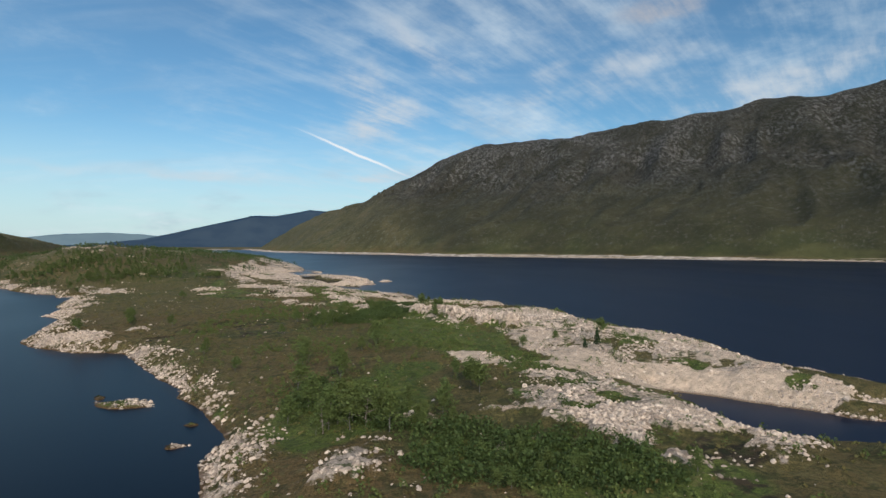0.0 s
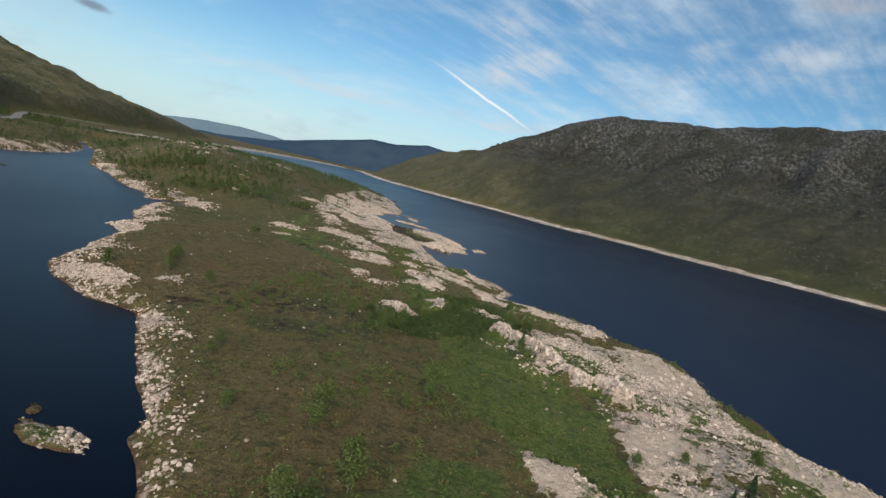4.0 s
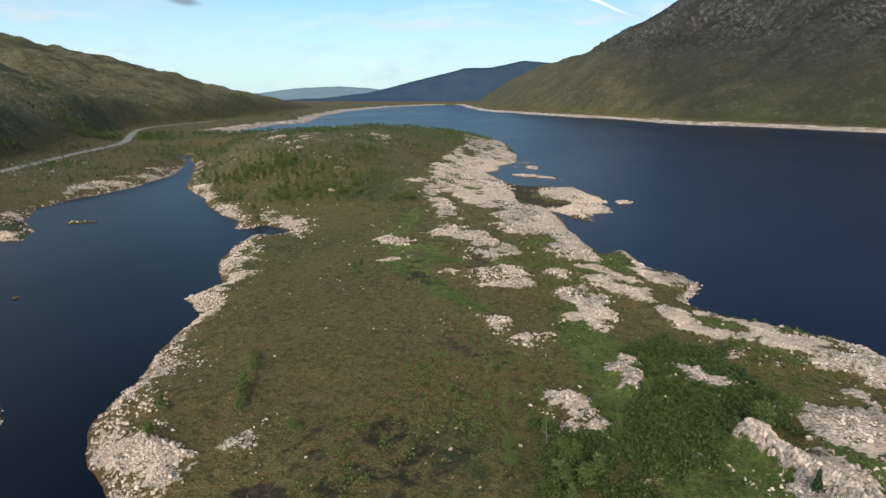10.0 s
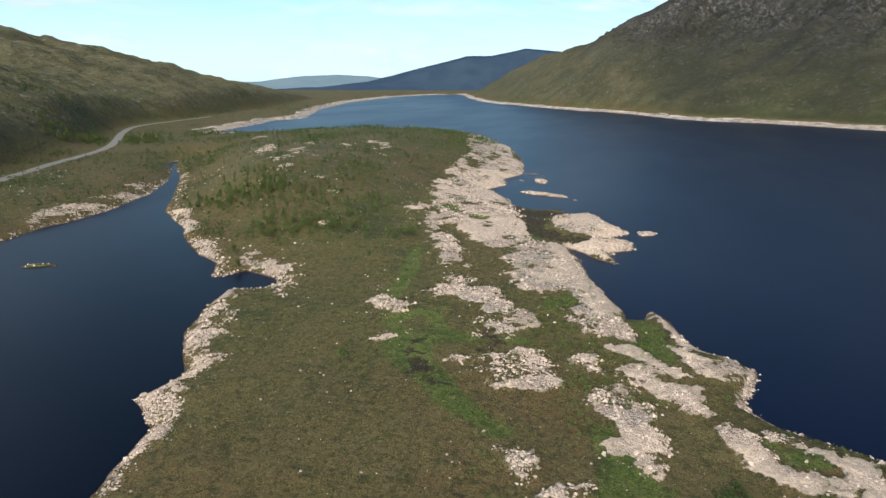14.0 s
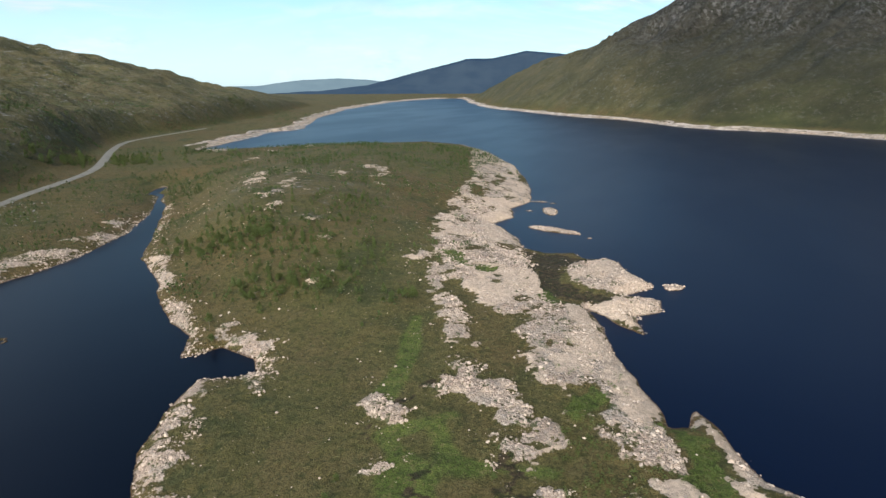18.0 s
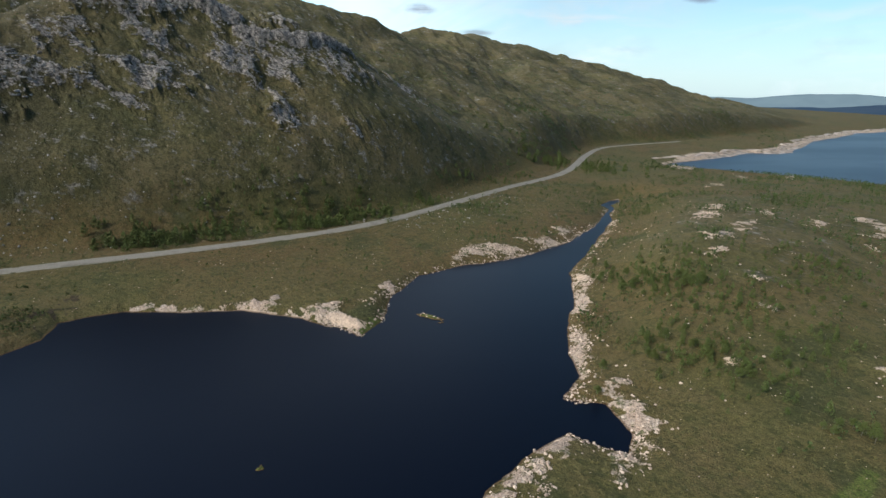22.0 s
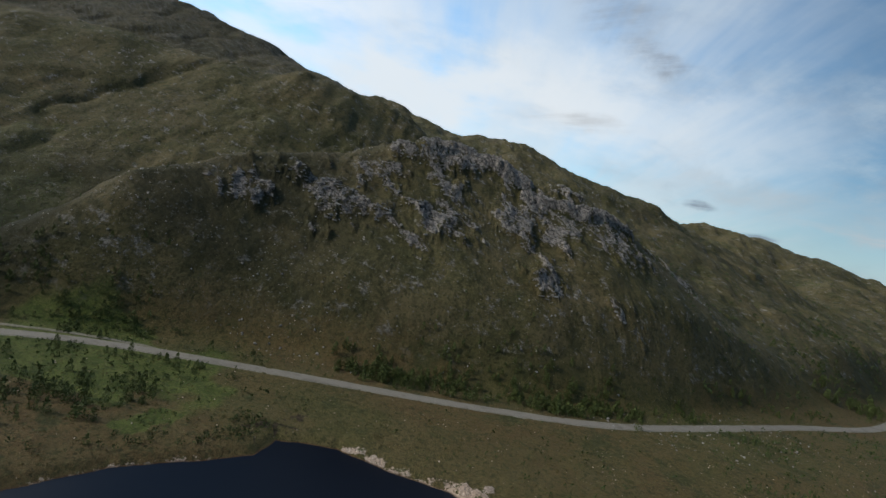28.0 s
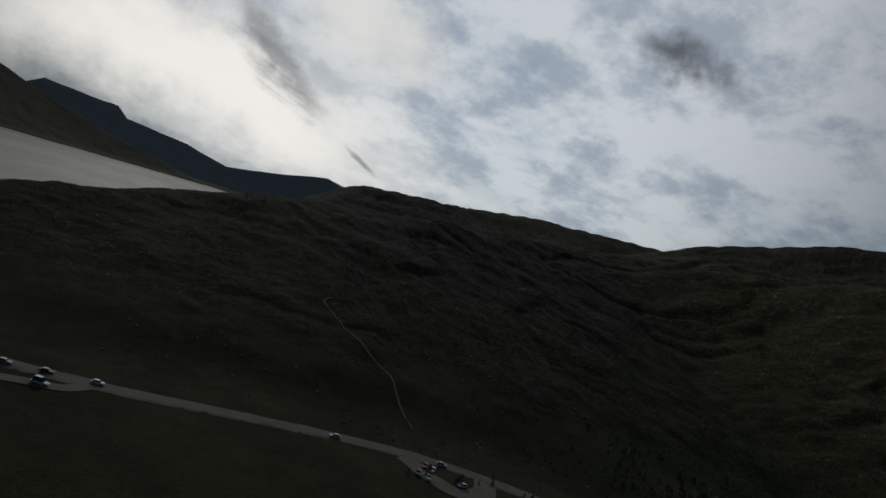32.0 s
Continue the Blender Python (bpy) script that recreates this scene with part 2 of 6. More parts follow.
def ground_material():
    m, w, b = material("moorland")
    p = w.add("ShaderNodeNewGeometry").outputs["Position"]
    zone = w.add("ShaderNodeAttribute", attribute_name="zone")
    sep = w.add("ShaderNodeSeparateColor", inputs={0: zone.outputs["Color"]})
    rock, crag, lush = sep.outputs
    peat = zone.outputs["Alpha"]
    wide, mid, fine = w.noise(p, 0.011, 4), w.noise(p, 0.09, 5, 0.6), w.noise(p, 0.8, 6, 0.65)
    tuft = w.noise(p, 2.6, 4, 0.7)
    patch = w.noise(w.vmath("ADD", p, w.vmath("SCALE", w.noise(p, 0.04, 3, 0.5, True), 14.0)), 0.032, 7, 0.68)
    heath = w.mix(w.ramp(wide, 0.38, 0.62), MOOR_BROWN, MOOR_GREEN)
    heath = w.mix(w.math("MULTIPLY", w.ramp(patch, 0.50, 0.60), 0.8), heath, MOOR_OLIVE)
    heath = w.mix(w.math("MULTIPLY", w.ramp(patch, 0.46, 0.36), 0.8), heath, (0.050, 0.057, 0.019))
    heath = w.mix(w.ramp(mid, 0.60, 0.74), heath, (0.088, 0.074, 0.022))
    heath = w.mix(w.ramp(lush, 0.05, 0.6), heath, w.mix(w.ramp(mid, 0.4, 0.6), LUSH_A, LUSH_B))
    heath = w.mix(w.math("MULTIPLY", w.ramp(tuft, 0.42, 0.62), 0.55), heath, (0.016, 0.021, 0.006))
    heath = w.mix(w.math("MULTIPLY", w.ramp(fine, 0.54, 0.68), 0.5), heath, (0.135, 0.115, 0.045))
    heath = w.mix(w.ramp(peat, 0.25, 0.7), heath, w.mix(w.ramp(fine, 0.4, 0.6), (0.018, 0.013, 0.009), (0.060, 0.040, 0.023)))
    # mask of dark heather that also carries painted cloud shade
    dark = w.add("ShaderNodeAttribute", attribute_name="heather").outputs["Fac"]
    blade = w.noise(p, 5.5, 3, 0.8)
    heath = w.mix(w.math("MULTIPLY", w.ramp(blade, 0.42, 0.60), 0.35), heath, (0.018, 0.019, 0.007))
    clump = w.noise(p, 0.33, 6, 0.72)
    heath = w.mix(w.math("MULTIPLY", w.ramp(clump, 0.52, 0.62), 0.6), heath, (0.028, 0.036, 0.010))
    heath = w.mix(w.math("MULTIPLY", w.ramp(clump, 0.46, 0.34), 0.40), heath, (0.095, 0.074, 0.030))
    lines = w.noise(w.vmath("ADD", w.vmath("MULTIPLY", p, (0.06, 0.02, 0.0)), w.vmath("SCALE", w.noise(p, 0.05, 3, 0.5, True), 0.5)), 1.0, 4, 0.6)
    heath = w.mix(w.math("MULTIPLY", w.ramp(w.math("ABSOLUTE", w.math("SUBTRACT", lines, 0.5)), 0.010, 0.0), 0.35), heath, (0.020, 0.022, 0.008))
    rise = w.ramp(w.add("ShaderNodeSeparateXYZ", inputs={0: p}).outputs[2], 7.0, 30.0)
    slope = w.noise(p, 0.045, 8, 0.72)
    heath = w.mix(w.math("MULTIPLY", rise, 0.6), heath, w.mix(w.ramp(w.noise(p, 0.02, 5, 0.6), 0.42, 0.6), (0.078, 0.071, 0.031), (0.132, 0.108, 0.055)))
    heath = w.mix(w.math("MULTIPLY", w.ramp(fine, 0.47, 0.37), 0.6), heath, (0.026, 0.030, 0.010))
    heath = w.mix(w.math("MULTIPLY", w.ramp(w.noise(p, 0.55, 7, 0.8), 0.54, 0.62), 0.5), heath, (0.15, 0.125, 0.05))
    heath = w.mix(w.math("MULTIPLY", w.math("MULTIPLY", w.ramp(slope, 0.52, 0.64), rise), 0.65), heath, (0.026, 0.030, 0.010))
    heath = w.mix(w.math("MULTIPLY", w.math("MULTIPLY", w.ramp(slope, 0.47, 0.36), rise), 0.25), heath, (0.125, 0.100, 0.040))
    rough_grass = w.noise(p, 0.28, 7, 0.78)
    heath = w.mix(w.math("MULTIPLY", w.math("MULTIPLY", w.ramp(rough_grass, 0.49, 0.60), rise), 0.6), heath, (0.030, 0.032, 0.012))
    heath = w.mix(w.math("MULTIPLY", w.math("MULTIPLY", w.ramp(rough_grass, 0.42, 0.34), rise), 0.5), heath, (0.15, 0.125, 0.06))
    tall = w.math("ADD", w.add("ShaderNodeSeparateXYZ", inputs={0: p}).outputs[2], w.math("MULTIPLY", w.math("SUBTRACT", w.noise(p, 0.006, 5, 0.65), 0.5), 260.0))
    low_slope = w.mix(w.ramp(w.noise(p, 0.03, 7, 0.7), 0.40, 0.60), (0.022, 0.021, 0.011), (0.039, 0.036, 0.018))
    low_slope = w.mix(w.ramp(tall, 75.0, 5.0), low_slope, w.mix(w.ramp(w.noise(p, 0.02, 6, 0.7), 0.42, 0.58), (0.030, 0.033, 0.013), (0.050, 0.049, 0.019)))
    high_slope = w.mix(w.ramp(w.noise(p, 0.05, 9, 0.78), 0.42, 0.58), (0.014, 0.0135, 0.011), (0.042, 0.038, 0.029))
    # heather and rock tones, kept dark to include the cloud shade on these slopes
    heathery = w.mix(w.ramp(tall, 110.0, 210.0), low_slope, high_slope)
    heathery = w.mix(w.math("MULTIPLY", w.ramp(w.noise(p, 0.0075, 6, 0.68), 0.47, 0.57), 0.6), heathery, (0.013, 0.014, 0.008))
    heath = w.mix(w.math("MULTIPLY", w.ramp(w.math("ADD", dark, w.math("MULTIPLY", w.math("SUBTRACT", wide, 0.5), 0.5)), 0.2, 0.8), 0.9), heath, heathery)
    # stones: cells of two sizes, dark between, with sand drifted over parts
    bent = w.vmath("ADD", p, w.vmath("SCALE", w.noise(p, 0.9, 3, 0.5, True), 0.45))
    cells = w.add("ShaderNodeTexVoronoi", inputs={"Vector": bent, "Scale": 1.15})
    small = w.add("ShaderNodeTexVoronoi", inputs={"Vector": bent, "Scale": 2.7})
    tone_big = w.add("ShaderNodeSeparateColor", inputs={0: cells.outputs["Color"]}).outputs[0]
    tone_small = w.add("ShaderNodeSeparateColor", inputs={0: small.outputs["Color"]}).outputs[0]
    grit = w.noise(p, 1.7, 7, 0.75)
    stone = w.mix(w.ramp(mid, 0.38, 0.62), STONE_PALE, STONE_PINK)
    stone = w.mix(w.math("MULTIPLY", w.ramp(w.noise(p, 0.12, 5, 0.6), 0.5, 0.62), 0.3), stone, STONE_GREY)
    stone = w.mix(w.math("MULTIPLY", w.ramp(tone_small, 0.35, 1.0), 0.6), stone, (0.27, 0.21, 0.165))
    stone = w.mix(w.math("MULTIPLY", w.ramp(tone_big, 0.75, 0.95), 0.5), stone, (0.56, 0.46, 0.38))
    gaps = w.math("MAXIMUM", w.ramp(small.outputs["Distance"], 0.42, 0.70), w.math("MULTIPLY", w.ramp(cells.outputs["Distance"], 0.50, 0.78), 0.9))
    stone = w.mix(w.math("MULTIPLY", gaps, 0.34), stone, (0.085, 0.066, 0.047))
    stone = w.mix(w.math("MULTIPLY", w.ramp(grit, 0.49, 0.59), 0.6), stone, (0.17, 0.135, 0.10))
    stone = w.mix(w.math("MULTIPLY", w.ramp(w.noise(p, 0.22, 7, 0.72), 0.54, 0.63), 0.4), stone, (0.20, 0.155, 0.115))
    drift = w.math("ADD", w.add("ShaderNodeAttribute", attribute_name="sand").outputs["Fac"], w.ramp(w.noise(p, 0.05, 5, 0.6), 0.54, 0.64))
    drift = w.ramp(w.math("ADD", drift, w.math("MULTIPLY", w.math("SUBTRACT", w.noise(p, 0.5, 6, 0.7), 0.5), 1.2)), 0.35, 0.65)
    stone = w.mix(w.math("MULTIPLY", drift, 0.88), stone, w.mix(w.ramp(fine, 0.38, 0.62), SAND, (0.40, 0.30, 0.215)))
    growth = w.math("ADD", w.math("MULTIPLY", w.noise(p, 0.16, 7, 0.75), 0.6), w.math("MULTIPLY", w.noise(p, 0.6, 5, 0.7), 0.4))
    stone = w.mix(w.math("MULTIPLY", w.math("MULTIPLY", w.ramp(growth, 0.53, 0.56), w.ramp(drift, 0.0, 1.0, 1.0, 0.15)), 0.85), stone, w.mix(w.ramp(fine, 0.4, 0.6), (0.030, 0.040, 0.010), (0.065, 0.075, 0.020)))
    edge = w.math("ADD", rock, w.math("MULTIPLY", w.math("SUBTRACT", w.math("ADD", w.math("MULTIPLY", fine, 0.6), w.math("MULTIPLY", w.noise(p, 0.28, 6, 0.65), 0.4)), 0.5), 2.2))
    colour = w.mix(w.ramp(edge, 0.40, 0.56), heath, stone)
    # stained wet margin just over the water
    zc = w.add("ShaderNodeSeparateXYZ", inputs={0: p}).outputs[2]
    wet = w.ramp(w.math("ADD", zc, w.math("MULTIPLY", fine, 0.25)), 0.16, 0.42, 1.0, 0.0)
    colour = w.mix(w.math("MULTIPLY", wet, 0.75), colour, (0.085, 0.045, 0.022))
    # crags: split grey blocks with dark seams and grass on the ledges
    slant = w.add("ShaderNodeVectorRotate", inputs={"Vector": p, "Angle": 0.9}).outputs[0]
    tilt = w.vmath("MULTIPLY", slant, (0.46, 0.17, 0.26))
    seams = w.noise(tilt, 1.0, 8, 0.72)
    blocks = w.add("ShaderNodeTexVoronoi", feature="DISTANCE_TO_EDGE", inputs={"Vector": w.vmath("ADD", tilt, w.vmath("SCALE", w.noise(p, 0.2, 4, 0.6, True), 0.5)), "Scale": 1.1})
    pale = w.mix(w.ramp(w.noise(p, 0.5, 5, 0.7), 0.4, 0.62), CRAG_PALE, tuple(c * 0.62 for c in CRAG_PALE))
    # crag faces get a darker colour where the mountain stands in shade
    face = w.mix(w.ramp(seams, 0.38, 0.50), CRAG_DARK, w.mix(w.math("MULTIPLY", dark, 0.62), pale, (0.050, 0.049, 0.049)))
    face = w.mix(w.math("MULTIPLY", w.ramp(blocks.outputs["Distance"], 0.07, 0.01), 0.8), face, (0.022, 0.022, 0.020))
    ledges = w.noise(w.vmath("MULTIPLY", slant, (1.0, 0.34, 1.1)), 0.17, 8, 0.72)
    # rock on the long mountain comes in streaks down the slope
    along = w.vmath("DOT_PRODUCT", p, (0.0660, -0.0390, 0.030))
    down = w.vmath("DOT_PRODUCT", p, (0.0120, 0.0200, 0.030))
    streak = w.noise(w.add("ShaderNodeCombineXYZ", inputs={0: along, 1: down}).outputs[0], 1.3, 8, 0.72)
    breakup = w.mix(w.math("MULTIPLY", dark, 0.7), ledges, streak)
    edge = w.math("ADD", w.math("MULTIPLY", crag, w.ramp(dark, 0.2, 0.8, 0.82, 0.60)), w.math("MULTIPLY", w.math("SUBTRACT", w.math("ADD", w.math("MULTIPLY", breakup, 0.8), w.math("MULTIPLY", seams, 0.2)), 0.5), 3.6))
    colour = w.mix(w.ramp(edge, 0.62, 0.76), colour, face)
    veins = w.noise(w.add("ShaderNodeCombineXYZ", inputs={0: along, 1: down}).outputs[0], 1.7, 9, 0.78)
    bare = w.math("MULTIPLY", w.math("MULTIPLY", w.ramp(zc, 60.0, 230.0), dark), w.math("ADD", w.ramp(veins, 0.50, 0.57), w.math("MULTIPLY", w.ramp(veins, 0.60, 0.66), 0.8)))
    bare = w.math("MULTIPLY", bare, w.ramp(w.noise(p, 0.009, 5, 0.62), 0.42, 0.58, 0.25, 1.0))
    colour = w.mix(w.math("MULTIPLY", bare, 0.75), colour, (0.125, 0.115, 0.107))
    outcrop = w.math("MULTIPLY", w.math("MULTIPLY", w.ramp(w.noise(w.vmath("MULTIPLY", slant, (1.0, 0.5, 1.3)), 0.13, 9, 0.76), 0.555, 0.62), rise), w.ramp(dark, 0.0, 0.9, 0.8, 0.25))
    colour = w.mix(outcrop, colour, w.mix(w.ramp(w.noise(p, 0.6, 5, 0.7), 0.42, 0.58), (0.075, 0.07, 0.062), (0.27, 0.25, 0.225)))
    pebbles = w.add("ShaderNodeTexVoronoi", inputs={"Vector": p, "Scale": 0.42})
    pebble = w.math("MULTIPLY", w.math("LESS_THAN", pebbles.outputs["Distance"], w.math("MULTIPLY", w.noise(p, 0.5, 2), 0.36)), w.math("MULTIPLY", w.ramp(w.noise(p, 0.035, 5), 0.48, 0.56), rise))
    colour = w.mix(w.math("MULTIPLY", pebble, 0.6), colour, (0.17, 0.155, 0.13))
    specks = w.add("ShaderNodeTexVoronoi", inputs={"Vector": p, "Scale": 0.22})
    speck = w.math("MULTIPLY", w.math("LESS_THAN", specks.outputs["Distance"], w.math("MULTIPLY", w.noise(p, 0.3, 2), 0.22)), w.math("MULTIPLY", w.ramp(w.noise(p, 0.02, 4), 0.47, 0.56), rise))
    colour = w.mix(w.math("MULTIPLY", speck, 0.6), colour, (0.17, 0.155, 0.13))
    w.plug(b, "Base Color", colour)
    w.plug(b, "Roughness", 0.92)
    w.plug(b, "Specular IOR Level", 0.15)
    high = w.ramp(zc, 7.0, 30.0)
    relief = w.add("ShaderNodeBump", inputs={"Height": w.math("MULTIPLY", w.noise(p, 0.055, 8, 0.66), high), "Strength": 0.8, "Distance": 8.0})
    relief = w.add("ShaderNodeBump", inputs={"Height": w.math("MULTIPLY", streak, w.math("MULTIPLY", dark, w.ramp(zc, 70.0, 220.0))), "Strength": 0.8, "Distance": 16.0, "Normal": relief.outputs[0]})
    lift = w.math("ADD", w.math("MULTIPLY", tuft, 0.3), w.math("MULTIPLY", fine, 0.7))
    first = w.add("ShaderNodeBump", inputs={"Height": lift, "Strength": 1.0, "Distance": 0.8, "Normal": relief.outputs[0]})
    dome = w.math("ADD", w.math("MULTIPLY", w.ramp(cells.outputs["Distance"], 0.75, 0.15), 0.7), w.math("MULTIPLY", w.ramp(small.outputs["Distance"], 0.65, 0.15), 0.4))
    chip = w.math("MULTIPLY", w.math("MULTIPLY", dome, rock), w.ramp(drift, 0.0, 1.0, 1.0, 0.12))
    second = w.add("ShaderNodeBump", inputs={"Height": chip, "Strength": 0.9, "Distance": 0.4, "Normal": first.outputs[0]})
    bump(w, b, w.math("MULTIPLY", seams, w.math("ADD", w.math("MULTIPLY", crag, 0.9), 0.12)), 0.9, 4.0, second.outputs[0])
    return m


def water_material(name, depth):
    m, w, b = material(name)
    p = w.add("ShaderNodeNewGeometry").outputs["Position"]
    w.plug(b, "Base Color", (*depth, 1))
    gusts = w.noise(w.vmath("MULTIPLY", p, (0.010, 0.0035, 0.0)), 1.0, 3, 0.5)
    w.plug(b, "Roughness", w.ramp(gusts, 0.36, 0.64, 0.31, 0.35))
    w.plug(b, "IOR", 1.185)
    return m


MOOR_BROWN, MOOR_GREEN, MOOR_OLIVE = (0.146, 0.090, 0.037), (0.110, 0.092, 0.031), (0.134, 0.098, 0.039)
LUSH_A, LUSH_B = (0.082, 0.110, 0.020), (0.125, 0.148, 0.032)
STONE_PALE, STONE_PINK, STONE_GREY, SAND = (0.55, 0.42, 0.315), (0.51, 0.36, 0.26), (0.32, 0.265, 0.225), (0.57, 0.415, 0.295)
CRAG_DARK, CRAG_PALE = (0.048, 0.044, 0.038), (0.40, 0.355, 0.31)

def shingle_material():
    m, w, b = material("far_shingle")
    p = w.add("ShaderNodeNewGeometry").outputs["Position"]
    c = w.mix(w.ramp(w.noise(p, 0.06, 6, 0.7), 0.40, 0.60), (0.20, 0.155, 0.115), (0.44, 0.35, 0.28))
    c = w.mix(w.math("MULTIPLY", w.ramp(w.noise(p, 0.35, 6, 0.75), 0.50, 0.64), 0.6), c, (0.10, 0.085, 0.06))
    w.plug(b, "Base Color", c)
    w.plug(b, "Roughness", 0.95)
    bump(w, b, w.noise(p, 0.4, 5, 0.7), 0.8, 1.5)
    return m


SHINGLE = shingle_material()
GROUND = ground_material()
PEATY_WATER, BLUE_WATER = water_material("peaty_water", (0.0006, 0.0016, 0.0056)), water_material("blue_water", (0.0007, 0.0034, 0.0145))

# ---------------------------------------------------------------- terrain: plan and heights
def lattice(ix, iy, seed):
    n = (ix.astype(np.int64) * 374761393 + iy.astype(np.int64) * 668265263 + seed * 1442695041) & 0x7FFFFFFF
    n = ((n ^ (n >> 13)) * 1274126177) & 0x7FFFFFFF
    n = ((n ^ (n >> 15)) * 40503 + 12345) & 0x7FFFFFFF
    return (n & 0xFFFF) / 65535.0


def value_noise(x, y, scale, seed=0):
    x, y = x / scale, y / scale
    ix, iy = np.floor(x), np.floor(y)
    fx, fy = x - ix, y - iy
    fx, fy = fx * fx * fx * (fx * (fx * 6 - 15) + 10), fy * fy * fy * (fy * (fy * 6 - 15) + 10)
    a, b = lattice(ix, iy, seed), lattice(ix + 1, iy, seed)
    c, d = lattice(ix, iy + 1, seed), lattice(ix + 1, iy + 1, seed)
    return (a + (b - a) * fx) * (1 - fy) + (c + (d - c) * fx) * fy - 0.5


def fbm(x, y, scale, octaves=4, seed=0, gain=0.5):
    total, amp = 0 * x, 1.0
    for k in range(octaves):
        ca, sa = math.cos(0.6 * k), math.sin(0.6 * k)
        total = total + amp * value_noise(x * ca - y * sa, x * sa + y * ca, scale, seed + 17 * k)
        scale, amp = scale * 0.5, amp * gain
    return total


def step(v, lo, hi):
    t = np.clip((v - lo) / (hi - lo), 0, 1)
    return t * t * (3 - 2 * t)


def to_line(x, y, pts, closed=False):
    """Distance to a polyline, and the run along it as (segment + part)."""
    best, run = np.full(np.shape(x), 1e9), np.zeros(np.shape(x))
    ends = list(pts[1:]) + ([pts[0]] if closed else [])
    for k, (p, q) in enumerate(zip(pts, ends)):
        dx, dy = q[0] - p[0], q[1] - p[1]
        s = np.clip(((x - p[0]) * dx + (y - p[1]) * dy) / (dx * dx + dy * dy + 1e-9), 0, 1)
        d = np.hypot(x - p[0] - s * dx, y - p[1] - s * dy)
        near = d < best
        best, run = np.where(near, d, best), np.where(near, k + s, run)
    return best, run


def inside(x, y, pts):
    hit = np.zeros(np.shape(x), bool)
    for p, q in zip(pts, pts[1:] + pts[:1]):
        if p[1] != q[1]:
            hit ^= ((p[1] > y) != (q[1] > y)) & (x < (q[0] - p[0]) * (y - p[1]) / (q[1] - p[1]) + p[0])
    return hit


def signed(x, y, pts):
    d, _ = to_line(x, y, pts, True)
    return np.where(inside(x, y, pts), -d, d)


# the small loch, east shore going north, then west shore going south
LOCHAN = [(-24, 34), (-21, 50), (-25, 58), (-26, 68), (-33, 79), (-40, 86), (-42, 91), (-51, 102), (-68, 121),
          (-78, 122), (-91, 128), (-100, 135), (-105, 148), (-110, 157), (-115, 168), (-118, 179), (-129, 184),
          (-128, 196), (-141, 209), (-144, 213), (-150, 226), (-155, 243), (-148, 246), (-143, 250), (-149, 257),
          (-163, 260), (-169, 250), (-178, 263), (-202, 276), (-231, 302), (-261, 321), (-290, 356), (-322, 392),
          (-345, 418), (-360, 428), (-375, 446), (-384, 449), (-394, 467)]
LOCHAN += [(-399, 472), (-398, 460), (-386, 441), (-372, 438), (-357, 420), (-340, 402), (-324, 380), (-306, 352),
           (-292, 318), (-287, 297), (-286, 276), (-279, 253), (-258, 232), (-236, 221), (-227, 209), (-237, 205),
           (-248, 194), (-263, 176), (-267, 156), (-274, 137), (-271, 118), (-257, 115), (-246, 103), (-232, 85),
           (-217, 76), (-200, 58), (-172, 38), (-120, 26), (-60, 20)]
# the reservoir: the peninsula's shore going north, the far head, the east shore going south
LOCH = [(80, -60), (72, 20), (60, 58), (49, 64), (42, 66), (38, 70), (37, 75), (36, 80), (35, 85), (34, 91), (38, 89), (42, 86),
        (47, 82), (54, 76), (63, 71), (74, 66), (75, 69), (64, 76), (60, 81), (67, 84), (78, 78), (72, 88), (62, 105), (61, 117),
        (61, 127), (57, 135), (51, 142), (48, 146), (49, 156), (44, 162), (41, 168), (43, 182), (41, 191), (35, 200), (24, 203),
        (17, 211), (11, 213), (5, 216), (-2, 218), (-7, 219), (-12, 223), (-13, 228)]
LOCH += [(-10, 237), (-9, 243), (-14, 247), (-20, 250), (-25, 258), (-27, 264), (-33, 272), (-34, 263), (-38, 262), (-43, 275),
         (-48, 286), (-52, 296), (-56, 308), (-61, 321), (-65, 329), (-58, 323), (-52, 317), (-44, 312), (-48, 327), (-41, 335),
         (-41, 346), (-54, 345), (-44, 358), (-44, 361), (-54, 374), (-58, 388), (-64, 391), (-71, 386), (-78, 393), (-90, 389),
         (-101, 394), (-112, 416), (-120, 427), (-130, 439), (-123, 457), (-130, 482), (-123, 505)]
LOCH += [(-134, 556), (-172, 670), (-216, 748), (-285, 835), (-340, 850), (-420, 790), (-490, 725), (-548, 676),
         (-566, 700), (-580, 745), (-655, 917), (-640, 985), (-692, 1100), (-800, 1330), (-974, 1773), (-1060, 2050),
         (-1156, 2610), (-1120, 2950), (-1022, 3014), (-840, 2560), (-642, 2075), (-440, 1740), (-252, 1510),
         (-105, 1385), (-10, 1240), (110, 1170), (245, 1065), (435, 920), (615, 795), (920, 320), (1000, -300)]
LOCH += [(930, -1000), (760, -1681), (560, -2200), (330, -2900), (150, -2900), (60, -1800), (0, -1000), (25, -600), (65, -450), (115, -330), (160, -220)]
# main road, from the car park round the small loch to the north
ROAD = [(260, -120), (120, -75), (20, -58), (-42, -58), (-77, -58), (-113, -62), (-155, -66), (-195, -65), (-238, -52),
        (-270, -31), (-297, 2), (-312, 40), (-322, 90), (-330, 140), (-337, 180), (-350, 232), (-368, 273), (-400, 325),
        (-447, 398), (-508, 497), (-622, 612), (-690, 690), (-722, 760), (-770, 920), (-860, 1150), (-960, 1450)]
ROAD_Z = 4.2
